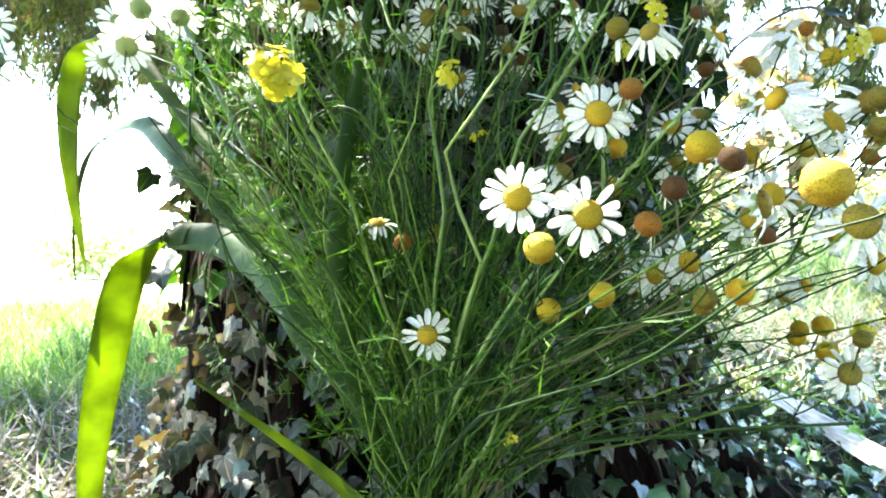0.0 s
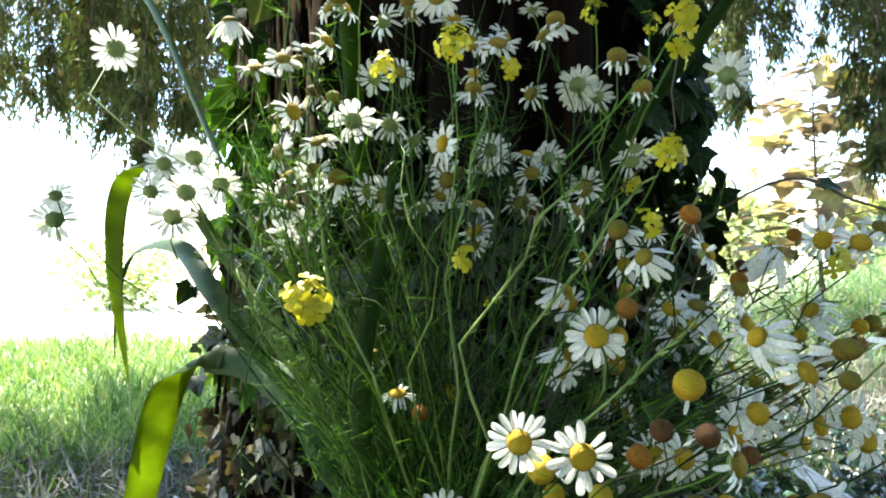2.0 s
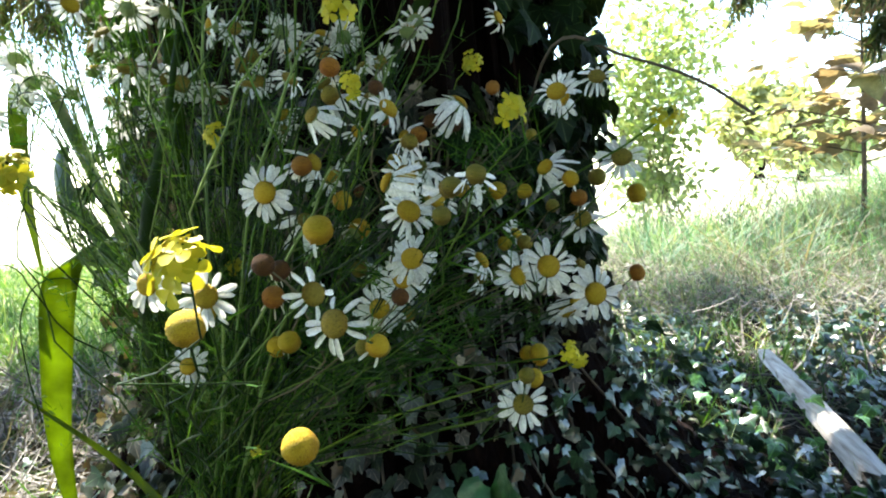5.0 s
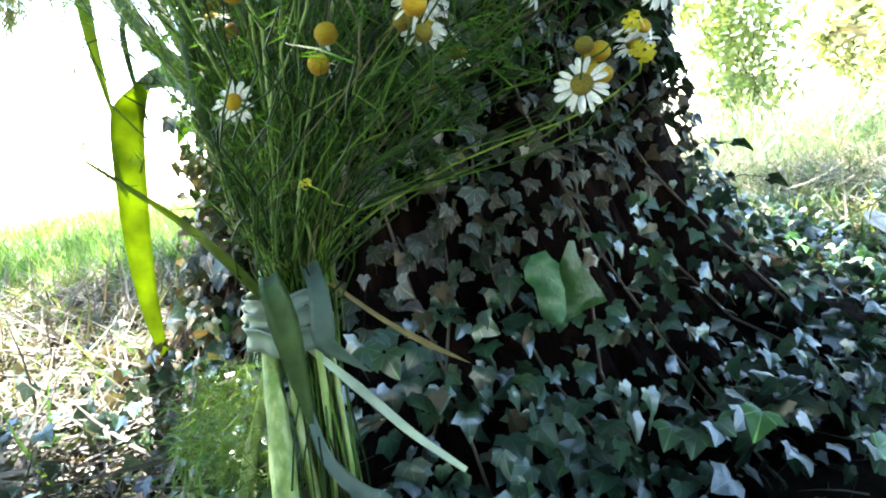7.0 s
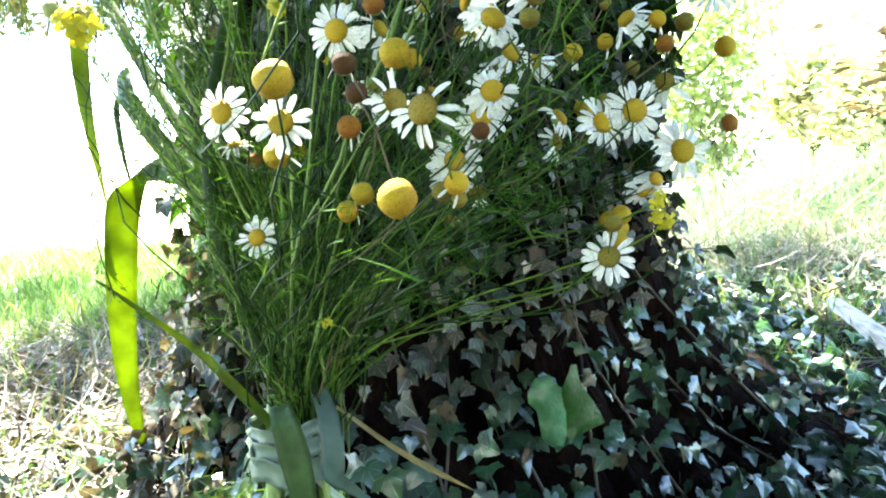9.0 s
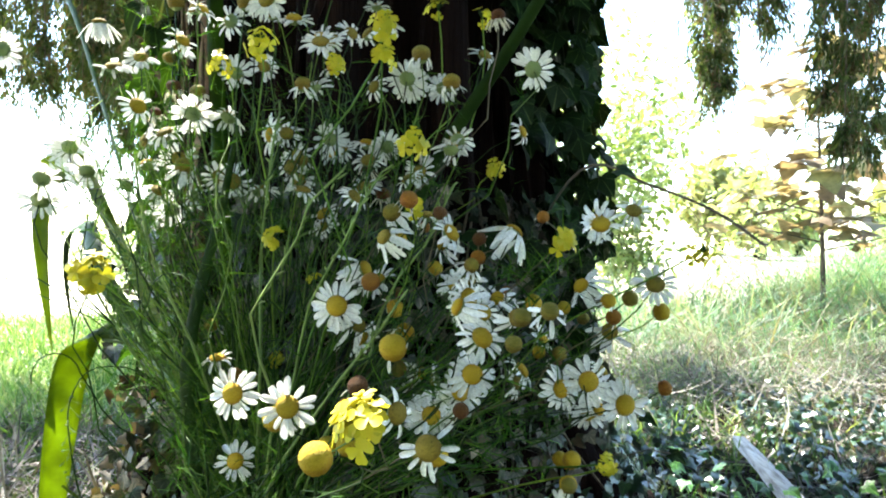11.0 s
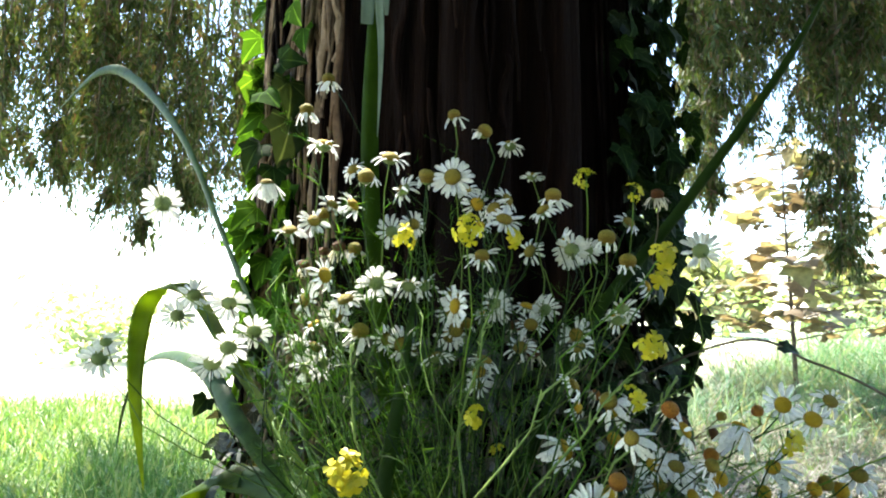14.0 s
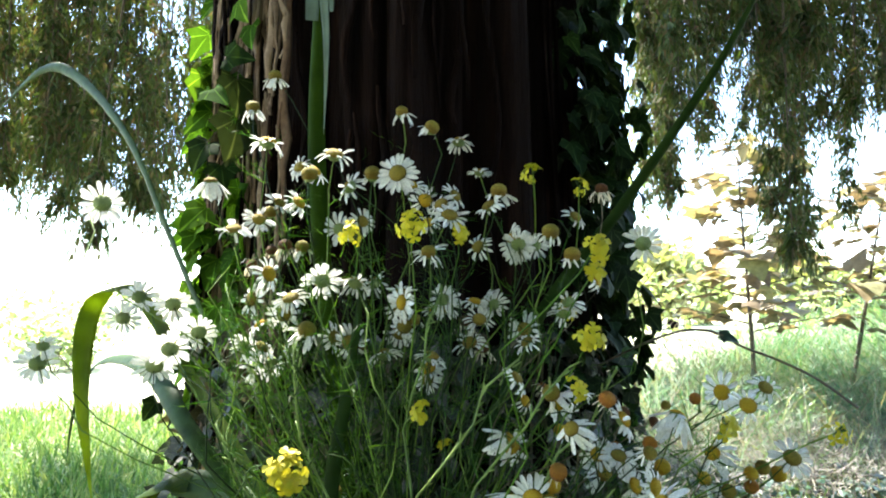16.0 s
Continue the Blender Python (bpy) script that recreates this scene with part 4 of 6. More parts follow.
def daisy(x, y, z, n=FRONT, d=0.036, kind="flat", disc="yellow", count=17, gap=0, short=False):
    """An open daisy of diameter d, with separate petals; gap: petals that have fallen."""
    p = Vector((x, y, z))
    if n == AWAY:
        d *= 0.9
    stem, line = stem_part("daisy", p, n, "white daisy with a yellow centre on a thin stem" if kind == "flat" else "wilting white daisy with drooping petals", short=short)
    m = head_pose(p, n)
    r = d * 0.19
    part("disc", DISCS[disc], stem, m=m @ Matrix.Translation((0, 0, r * 0.1)) @ Matrix.Scale(r, 4))
    part("bract", BRACT, stem, m=m @ Matrix.Scale(r * 0.95, 4))
    ln = (d * 0.5 - r * 0.8) * (1.0 if kind == "flat" else 0.85)
    turn = rnd.random() * 6
    keep = list(range(count))
    for _ in range(gap or rnd.choice((0, 0, 1, 2))):
        keep.pop(rnd.randrange(len(keep)))
    for k in keep:
        a = turn + 2 * math.pi * (k + rnd.uniform(-0.22, 0.22)) / count
        s = ln * rnd.uniform(0.78, 1.08)
        mm = m @ Matrix.Rotation(a, 4, "Z") @ Matrix.Translation((0, r * 0.8, 0)) @ Matrix.Rotation(rnd.gauss(0, 0.19 if kind == "flat" else 0.34), 4, "X") @ Matrix.Rotation(rnd.gauss(0, 0.22), 4, "Y") @ Matrix.Scale(s, 4)
        part("petal", rnd.choice(PETALS[kind]), stem, m=mm)
    return line


def ball(x, y, z, n=FRONT, d=0.0155, disc="yellow", petals=0, dry=False, short=False):
    """A flower head that has lost its petals, or all but a few."""
    p = Vector((x, y, z))
    if petals < 5 and y < 0.41:
        petals = 2 if disc == "yellow" and y > 0.3 else 0
    if n == FRONT or n[1] < -0.75:
        n = (n[0] + rnd.gauss(0, 0.3), -0.62, 0.72)
    if x > 0.15:
        d *= 0.88
    if disc in ("brown", "orange"):
        d *= 0.82
    if disc == "green":
        d *= 0.78 if y < 0.4 else 0.86
    word = {"yellow": "bare yellow", "green": "greenish yellow", "orange": "fading orange", "brown": "dried brown"}[disc]
    stem, line = stem_part("daisy_head", p, n, word + " daisy head without petals on a thin stem" if petals < 3 else word + " daisy head with a few hanging petals", STEM_DRY if dry else STEM, short=short)
    m = head_pose(p, n)
    r = d * 0.5
    part("disc", BALLS[disc], stem, m=m @ Matrix.Translation((0, 0, -r * 0.1)) @ Matrix.Scale(r, 4))
    part("bract", BRACT, stem, m=m @ Matrix.Translation((0, 0, -r * 0.5)) @ Matrix.Scale(r * 0.8, 4))
    for k in range(7 if disc in ("brown", "orange") else 0):
        mm = m @ Matrix.Rotation(rnd.random() * 6.28, 4, "Z") @ Matrix.Translation((0, r * 0.85, -r * 0.45)) @ Matrix.Rotation(rnd.gauss(-0.3, 0.4), 4, "X") @ Matrix.Scale(r * rnd.uniform(0.35, 0.75), 4)
        part("petal", rnd.choice(PETALS["old"]), stem, m=mm)
    for k in range(petals + 5 if petals > 2 else petals):
        a = rnd.random() * 6.28
        mm = m @ Matrix.Rotation(a, 4, "Z") @ Matrix.Translation((0, r * 0.85, -r * 0.4)) @ Matrix.Rotation(rnd.gauss(0, 0.3), 4, "X") @ Matrix.Rotation(rnd.gauss(0, 0.4), 4, "Y") @ Matrix.Scale(r * (rnd.uniform(0.8, 1.25) if petals > 4 else rnd.uniform(0.5, 0.8)), 4)
        part("petal", rnd.choice(PETALS["hang" if disc in ("yellow", "green") else "old"]), stem, m=mm)
    return line


def cross_flower(bag, p, n, s):
    """A small four-petalled flower."""
    verts, faces = bag
    q = head_pose(p, n) @ Matrix.Rotation(rnd.random() * 6, 4, "Z")
    for k in range(4):
        m = q @ Matrix.Rotation(k * math.pi / 2 + rnd.gauss(0, 0.1), 4, "Z") @ Matrix.Rotation(rnd.gauss(0.1, 0.2), 4, "X")
        o = len(verts)
        for t, w in ((0.05, 0.08), (0.45, 0.3), (0.8, 0.42), (1.0, 0.26)):
            for u in (-1, 0, 1):
                verts.append(m @ Vector((u * w * s, t * s, (0.12 * t - 0.25 * t * t + 0.08 * abs(u)) * s)))
        for j in range(3):
            for u in range(2):
                faces.append((o + j * 3 + u, o + j * 3 + u + 1, o + j * 3 + u + 4, o + j * 3 + u + 3))


def mustard(x, y, z, n=FRONT, d=0.03, count=13, green=STEM_LIGHT, r=0.0008):
    """A head of small yellow four-petalled flowers with green buds."""
    p = Vector((x, y, z))
    nn = unit(n)
    stem, line = stem_part("yellow_wildflower", p, n, "cluster of small yellow four-petalled flowers on a stem", green, r=r)
    for i in range(count):
        v = unit(nn * 0.75 + Vector((rnd.gauss(0, 0.6), rnd.gauss(0, 0.6), rnd.gauss(0, 0.6))))
        q = p + v * d * rnd.uniform(0.26, 0.5)
        bag = ([], [])
        cross_flower(bag, q, v + nn * 0.4, min(d * 0.25, 0.0064))
        part("flower", mesh_of("flower", *bag, YELLOW), stem)
    for i in range(6):
        v = unit(nn + Vector((rnd.gauss(0, 0.5), rnd.gauss(0, 0.5), 0.4)))
        part("bud", mesh_of("bud", *tube([p, p + v * d * 0.2, p + v * d * 0.4, p + v * d * 0.46], [0.0005, 0.0006, d * 0.035, d * 0.01], 5), STEM), stem)
    return line


def puff(x, y, z, n=UP, d=0.03):
    return daisy(x, y, z, n, d, "hang", "green", 20)


LINES = []


def keep(*lines):
    LINES.extend(lines)


# upper flowers, against the trunk
keep(daisy(-0.079, 0.489, 0.792, (0.2, -0.5, 0.8), 0.044, "droop", "green", 15, 3), daisy(-0.019, 0.498, 0.777, (-0.2, -0.9, 0.2), 0.044, "flat", "green", 20),
     ball(-0.102, 0.49, 0.774, UP, 0.017, "green"), daisy(0.031, 0.497, 0.736, (0.1, -0.6, 0.7), 0.042, "flat", "green"), mustard(-0.004, 0.443, 0.72, FRONT, 0.026),
     daisy(-0.089, 0.496, 0.673, AWAY, 0.044), daisy(-0.322, 0.55, 0.753, (-0.35, 0.9, 0.1), 0.046), daisy(-0.246, 0.548, 0.65, AWAY, 0.046),
     daisy(-0.37, 0.536, 0.592, (-0.5, 0.8, 0.3), 0.042), daisy(0.081, 0.564, 0.651, AWAY, 0.042), mustard(0.122, 0.317, 0.691, FRONT, 0.022, 10),
     mustard(0.005, 0.452, 0.557, (0, -1, 0.3), 0.022, 9), mustard(-0.09, 0.349, 0.533, FRONT, 0.032, 26), daisy(-0.218, 0.469, 0.611, AWAY, 0.044),
     daisy(0.104, 0.54, 0.713, (0, 0.7, 0.6), 0.042), ball(-0.175, 0.658, 0.928, UP, 0.018, "green", 6), ball(-0.019, 0.618, 0.874, UP, 0.016, "green", 5))
keep(ball(-0.195, 0.636, 0.882, UP, 0.018, "green", 6), daisy(-0.15, 0.522, 0.811, (0.1, -0.1, 1), 0.046, "droop"), ball(-0.044, 0.51, 0.779, UP, 0.018, "green", 3),
     puff(-0.213, 0.548, 0.776, UP, 0.036), daisy(-0.18, 0.519, 0.723, (0, -0.5, 0.85), 0.042, "droop", "green"), ball(-0.161, 0.59, 0.751, UP, 0.016, "green"),
     daisy(-0.138, 0.488, 0.679, (0.8, -0.5, 0.2), 0.04, "droop"), daisy(-0.119, 0.503, 0.656, (-0.2, -0.5, 0.8), 0.042, "droop", "green"), daisy(-0.321, 0.645, 0.658, AWAY, 0.048),
     daisy(-0.358, 0.689, 0.632, AWAY, 0.05), daisy(-0.346, 0.501, 0.611, (-0.4, 0.6, 0.6), 0.03), daisy(-0.212, 0.525, 0.623, AWAY, 0.044),
     daisy(-0.244, 0.502, 0.593, (-0.2, 0.8, 0.5), 0.044), daisy(-0.013, 0.493, 0.653, (-0.85, -0.5, 0.1), 0.04, "flat"), daisy(0.027, 0.547, 0.656, AWAY, 0.042),
     daisy(0.148, 0.528, 0.643, (0, 0.5, 0.8), 0.04, "droop"), ball(0.015, 0.575, 0.844, (0.5, -0.3, 0.8), 0.018, "green", 4), daisy(0.05, 0.656, 0.848, (0.1, 0.3, 0.9), 0.042, "droop"),
     daisy(0.067, 0.577, 0.795, (0, 0.1, 1), 0.03, "flat"), ball(0.082, 0.525, 0.766, UP, 0.018, "green", 7), mustard(0.129, 0.591, 0.796, UP, 0.026, 10),
     mustard(0.175, 0.569, 0.778, UP, 0.022, 8), ball(0.191, 0.54, 0.772, UP, 0.018, "brown", 12, True), ball(0.125, 0.48, 0.72, UP, 0.018, "green", 4))
keep(ball(0.15, 0.5, 0.7, UP, 0.018, "green", 3), mustard(-0.063, 0.498, 0.717, FRONT, 0.024, 10), mustard(0.04, 0.512, 0.72, FRONT, 0.022, 9),
     ball(0.011, 0.508, 0.702, UP, 0.016, "green", 6), ball(-0.123, 0.577, 0.712, UP, 0.017, "green", 6), ball(-0.105, 0.511, 0.627, (0.3, -0.2, 0.9), 0.019, "green", 7),
     daisy(-0.066, 0.531, 0.614, (0.2, -0.7, -0.2), 0.042, "droop", "green"), daisy(-0.031, 0.513, 0.603, (-0.2, 0.2, 0.9), 0.042, "droop", "green"), daisy(0.014, 0.498, 0.602, (0.2, -0.2, 0.9), 0.04, "droop", "green", 14, 4),
     mustard(0.132, 0.374, 0.625, (0.2, -0.8, 0.5), 0.026, 10), ball(0.111, 0.415, 0.58, (-0.3, -0.6, 0.5), 0.016, "green", 8), mustard(0.13, 0.406, 0.584, FRONT, 0.02, 8),
     ball(0.151, 0.385, 0.579, (0.3, -0.5, 0.6), 0.014, "brown", 3, True), ball(0.175, 0.368, 0.542, (0.5, -0.8, 0.3), 0.015, "green", 5), ball(0.198, 0.422, 0.555, RIGHT, 0.013, "brown", 0, True),
     daisy(0.223, 0.509, 0.712, (0.3, 0.8, 0.4), 0.042), ball(-0.074, 0.501, 0.477, (-0.2, -0.4, 0.9), 0.015, "green", 3), ball(-0.256, 0.71, 0.447, (-0.4, -0.3, 0.8), 0.016, "green", 6),
     daisy(0.218, 0.667, 0.681, (0.8, -0.3, 0.3), 0.04, "droop"), daisy(0.107, 0.55, 0.709, AWAY, 0.042), daisy(0.133, 0.599, 0.717, AWAY, 0.04), mustard(0.189, 0.69, 0.641, FRONT, 0.026, 10),
     mustard(0.12, 0.321, 0.672, (0.2, -0.8, 0.5), 0.022, 9), daisy(-0.059, 0.505, 0.671, (0.2, 0.5, 0.8), 0.04, "droop"), daisy(0.061, 0.56, 0.653, (0.2, -0.2, 0.9), 0.04, "droop"))
# the spray that leans out to the side
keep(daisy(0.084, 0.352, 0.514, (0.0, -1, 0.1), 0.038, count=19), daisy(0.034, 0.297, 0.466, (-0.1, -1, 0.1), 0.034), daisy(0.067, 0.3, 0.458, (0.05, -1, 0.15), 0.037, count=15),
     ball(0.128, 0.32, 0.492, FRONT, 0.0165), ball(0.1, 0.315, 0.454, FRONT, 0.0155, "orange"), daisy(-0.01, 0.405, 0.385, (0.1, -0.9, 0.3), 0.034, count=14),
     ball(0.115, 0.194, 0.465, (0.1, -1, 0.2), 0.0142), ball(0.049, 0.328, 0.442, (-0.1, -1, 0.3), 0.0155, "yellow", 4), ball(0.16, 0.19, 0.419, (-0.2, -1, 0.1), 0.0155, "yellow"),
     daisy(0.159, 0.246, 0.454, (-0.2, -1, 0.2), 0.036, "droop", "green", 14, 5), daisy(0.146, 0.383, 0.432, FRONT, 0.036), ball(0.155, 0.336, 0.419, FRONT, 0.0155, "yellow", 2),
     daisy(0.177, 0.348, 0.47, (0.1, -0.9, 0.4), 0.036), daisy(0.169, 0.355, 0.457, FRONT, 0.034), daisy(0.26, 0.4, 0.456, (0.2, -1, 0.1), 0.04), daisy(0.294, 0.44, 0.429, (0.35, -0.9, 0.1), 0.044),
     ball(0.323, 0.432, 0.445, RIGHT, 0.016, "orange"), ball(0.252, 0.427, 0.388, FRONT, 0.015), daisy(0.241, 0.381, 0.366, (-0.1, -0.9, 0.2), 0.036, "flat", "green"), mustard(0.041, 0.4, 0.321, FRONT, 0.012, 4),
     ball(0.105, 0.363, 0.53, (0.1, -1, 0.2), 0.0155, "orange"), ball(0.135, 0.339, 0.586, (0.3, -0.8, 0.5), 0.014, "orange", 4), daisy(0.115, 0.362, 0.561, (-0.5, -0.6, 0.4), 0.03, "hang", "green"))
keep(daisy(0.159, 0.381, 0.564, (0.7, -0.4, 0.5), 0.036, "droop"), ball(0.178, 0.44, 0.56, FRONT, 0.015, "brown", 0, True), daisy(0.204, 0.388, 0.565, (0.5, 0.3, 0.7), 0.036, "hang"),
     daisy(0.173, 0.357, 0.52, (0.7, -0.6, 0.1), 0.038, "droop"), ball(0.208, 0.309, 0.514, (0.5, -0.9, 0.2), 0.016, "green"), ball(0.203, 0.301, 0.499, (0.2, -0.9, -0.1), 0.0145, "green", 2),
     ball(0.244, 0.45, 0.467, FRONT, 0.015, "green"), daisy(0.184, 0.307, 0.501, (0.5, -0.7, 0.5), 0.035, "droop"), daisy(0.132, 0.43, 0.42, (0.3, -0.8, 0.1), 0.036, "droop", "yellow", 15, 4),
     ball(0.109, 0.305, 0.471, (0.2, -1, 0), 0.0145, "brown", 0, True), ball(0.17, 0.34, 0.448, (0.3, -1, 0), 0.0145, "brown", 0, True), ball(0.329, 0.47, 0.5, RIGHT, 0.016, "yellow"),
     mustard(0.236, 0.38, 0.558, (0.4, -0.8, 0.5), 0.024, 10), ball(0.253, 0.46, 0.375, FRONT, 0.014), mustard(0.279, 0.43, 0.384, FRONT, 0.018, 7), ball(0.149, 0.37, 0.408, FRONT, 0.0145, "green", 2),
     mustard(0.149, 0.141, 0.495, (-0.5, -0.5, 0.9), 0.023, 26, STEM, 0.00045), daisy(-0.046, 0.452, 0.455, (0.0, -0.2, 1), 0.036, "droop", "yellow", 16, 3), ball(0.118, 0.264, 0.48, (0.1, -1, -0.2), 0.0135, "brown", 4, True),
     ball(0.244, 0.48, 0.454, RIGHT, 0.014, "brown", 0, True), daisy(0.24, 0.4, 0.45, (0.5, -0.8, 0.2), 0.036), ball(0.244, 0.44, 0.384, FRONT, 0.013), ball(0.248, 0.415, 0.373, FRONT, 0.015),
     ball(0.143, 0.351, 0.414, FRONT, 0.0155, "green"), daisy(0.137, 0.418, 0.423, (0.3, -0.9, 0.1), 0.036), ball(0.089, 0.361, 0.415, FRONT, 0.014, "yellow", 4), ball(0.065, 0.397, 0.402, FRONT, 0.0145, "yellow"))
keep(ball(-0.028, 0.447, 0.443, FRONT, 0.0145, "orange"), mustard(-0.009, 0.49, 0.449, FRONT, 0.018, 7), mustard(0.027, 0.494, 0.52, UP, 0.016, 6), daisy(0.137, 0.279, 0.462, (0.7, -0.6, 0.2), 0.034, "droop", "green", 14, 5),
     daisy(0.169, 0.329, 0.517, (-0.8, -0.3, 0.4), 0.032, "hang"), ball(0.206, 0.314, 0.513, (0.6, -0.7, 0.1), 0.016, "green", 5), ball(0.179, 0.379, 0.547, (0.2, -0.9, 0.3), 0.0145, "orange"),
     ball(0.283, 0.43, 0.5, (0.5, -0.8, 0.3), 0.016, "orange"), ball(0.297, 0.437, 0.514, (0.6, -0.7, 0.3), 0.016, "green"), ball(0.244, 0.374, 0.388, FRONT, 0.015, "green"), mustard(0.271, 0.392, 0.398, FRONT, 0.016, 7),
     ball(0.228, 0.466, 0.465, FRONT, 0.012), ball(0.17, 0.472, 0.501, FRONT, 0.018, "green", 5), daisy(0.261, 0.452, 0.522, (-0.5, -0.5, 0.5), 0.034, "hang"), ball(0.223, 0.29, 0.52, FRONT, 0.015, "green", 5),
     mustard(0.334, 0.396, 0.55, RIGHT, 0.022, 9))


def build_fill_flowers():
    """More heads deep in the bunch."""
    for i in range(52):
        x = rnd.uniform(-0.19, 0.2)
        z = rnd.uniform(0.57, 0.8) - 0.25 * max(0, abs(x) - 0.15)
        y = rnd.uniform(0.51, 0.61)
        n = (rnd.gauss(-0.1, 0.6), rnd.gauss(-0.3, 0.7), rnd.uniform(-0.1, 0.8))
        if rnd.random() < 0.8:
            keep(daisy(x, y, z, n, rnd.uniform(0.034, 0.042), rnd.choice(("droop", "flat", "droop")), rnd.choice(("yellow", "green", "green")), 15, rnd.randrange(4), True))
        else:
            keep(ball(x, y, z, UP, rnd.uniform(0.014, 0.018), rnd.choice(("brown", "green", "green", "brown")), rnd.randrange(7), False, True))
    for i in range(40):
        x = rnd.uniform(0.08, 0.32)
        y = rnd.uniform(0.4, 0.55)
        z = rnd.uniform(0.38, 0.6)
        n = (rnd.gauss(0.3, 0.5), rnd.gauss(-0.4, 0.5), rnd.uniform(-0.1, 0.8))
        if rnd.random() < 0.5:
            keep(daisy(x, y, z, n, rnd.uniform(0.03, 0.038), rnd.choice(("droop", "hang", "flat")), rnd.choice(("yellow", "green")), 15, rnd.randrange(5), True))
        else:
            keep(ball(x, y, z, n, rnd.uniform(0.012, 0.016), rnd.choice(("orange", "green", "brown", "yellow")), rnd.randrange(4), rnd.random() < 0.4, True))


build_fill_flowers()


def inside_bunch(q):
    """The bunch widens upwards from the tie on its open side."""
    return q.x > -0.1 - 0.37 * (q.z - 0.28)


def build_greens():
    """Bare stems, seed stalks and the feathery leaves that fill the bunch."""
    extra = []
    for i in range(78):
        w = rnd.random()
        if w < 0.8:
            p = Vector((rnd.uniform(-0.2, 0.02), rnd.uniform(0.46, 0.62), rnd.uniform(0.42, 0.72)))
            p.z = max(p.z, 0.3 + (-0.1 - p.x) / 0.37)
        elif w < 0.9:
            p = Vector((rnd.uniform(-0.05, 0.22), rnd.uniform(0.4, 0.6), rnd.uniform(0.4, 0.74)))
        else:
            p = Vector((rnd.uniform(0.08, 0.32), rnd.uniform(0.25, 0.5), rnd.uniform(0.36, 0.52)))
        extra.append(stem_line(p, (rnd.gauss(0, 0.4), rnd.gauss(0, 0.3), 1), 0.0))
    made = 0
    for line in extra:
        r = rnd.uniform(0.0005, 0.0011)
        if made < 240:
            # sun on the -x side is put into the brighter stem colour
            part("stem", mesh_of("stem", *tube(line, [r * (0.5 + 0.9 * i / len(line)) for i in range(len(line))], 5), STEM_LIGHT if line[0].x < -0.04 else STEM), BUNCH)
            made += 1
    # pale stalks set with small pods
    for k, (x, y, z) in enumerate(((0.08, 0.385, 0.61), (0.113, 0.36, 0.606), (0.02, 0.42, 0.66), (-0.1, 0.42, 0.62), (-0.17, 0.45, 0.55), (0.13, 0.33, 0.52), (0.16, 0.4, 0.6))):
        p = Vector((x, y, z))
        line = stem_line(p, unit(p - TIE) + Vector((0.2, 0, 0.1)), 0.0)
        stalk = part("seed_stalk", mesh_of("seed_stalk", *tube(line, [0.0009 + 0.0009 * i / len(line) for i in range(len(line))], 6), PALE), BUNCH, "pale green stalk with small seed pods")
        for j in range(16):
            q = line[0].lerp(line[4], j / 16) if j < 4 else line[j // 4].lerp(line[j // 4 + 1], (j % 4) / 4)
            w = unit(line[0] - line[4]) + Vector((rnd.gauss(0, 0.5), rnd.gauss(0, 0.5), rnd.gauss(0, 0.3)))
            v = unit(w) * rnd.uniform(0.005, 0.011)
            part("pod", mesh_of("pod", *tube([q, q + v * 0.3, q + v * 0.7, q + v], [0.0004, 0.0008, 0.0008, 0.0003], 5), PALE), stalk)
    # bare stems that bend over at the top
    for i in range(18):
        p = Vector((rnd.uniform(-0.16, 0.14), rnd.uniform(0.38, 0.5), rnd.uniform(0.44, 0.6)))
        w = rnd.choice((-1, 1)) * rnd.uniform(0.02, 0.05)
        hook = [p + Vector((0.55 * w * (1 - math.cos(th)), -0.004 * th, 0.55 * abs(w) * math.sin(th))) for th in (3.6, 3.2, 2.8, 2.4, 2.0, 1.6, 1.2, 0.8, 0.4)]
        line = hook + stem_line(p, (rnd.gauss(0, 0.2), 0, 1), 0.0)
        part("bent_stem", mesh_of("bent_stem", *tube(line, [0.0005 + 0.0004 * j / len(line) for j in range(len(line))], 5), STEM), BUNCH)
    # feathery leaves along all stems
    P, T = [], []
    for line in LINES + extra + extra:
        side = line[0].x
        for k in range(rnd.randrange(6, 12) if side < -0.06 else rnd.randrange(2, 5)):
            i = rnd.randrange(1, max(2, min(9, len(line) - 2)))
            q = line[i].lerp(line[i + 1], rnd.random())
            if q.z < 0.27 or not inside_bunch(q):
                continue
            out = unit(Vector((rnd.gauss(0, 1), rnd.gauss(0, 1), rnd.gauss(0.7, 0.5))))
            ln = rnd.uniform(0.02, 0.055)
            for j in range(9):
                t = (j + 1) / 9
                out = unit(out + Vector((rnd.gauss(0, 0.14), rnd.gauss(0, 0.14), rnd.gauss(0, 0.14))))
                P.append(list(q + out * ln * t))
                T.append(list(out * 0.7 + Vector((rnd.gauss(0, 0.7), rnd.gauss(0, 0.7), rnd.gauss(0, 0.7)))))
            P.append(list(q))
            T.append(list(out))
    for i in range(430):
        q = Vector((rnd.uniform(-0.1, 0.24), rnd.uniform(0.37, 0.52), 0))
        q.z = 0.27 + 0.55 * abs(q.x + 0.01) + rnd.uniform(-0.01, 0.15)
        if not inside_bunch(q):
            continue
        out = unit(Vector((rnd.gauss(0.4, 0.8), rnd.gauss(-0.2, 0.8), rnd.gauss(0.5, 0.5))))
        for j in range(9):
            P.append(list(q + out * 0.045 * (j + 1) / 9))
            T.append(list(out * 0.6 + Vector((rnd.gauss(0, 0.7), rnd.gauss(0, 0.7), rnd.gauss(0, 0.7)))))
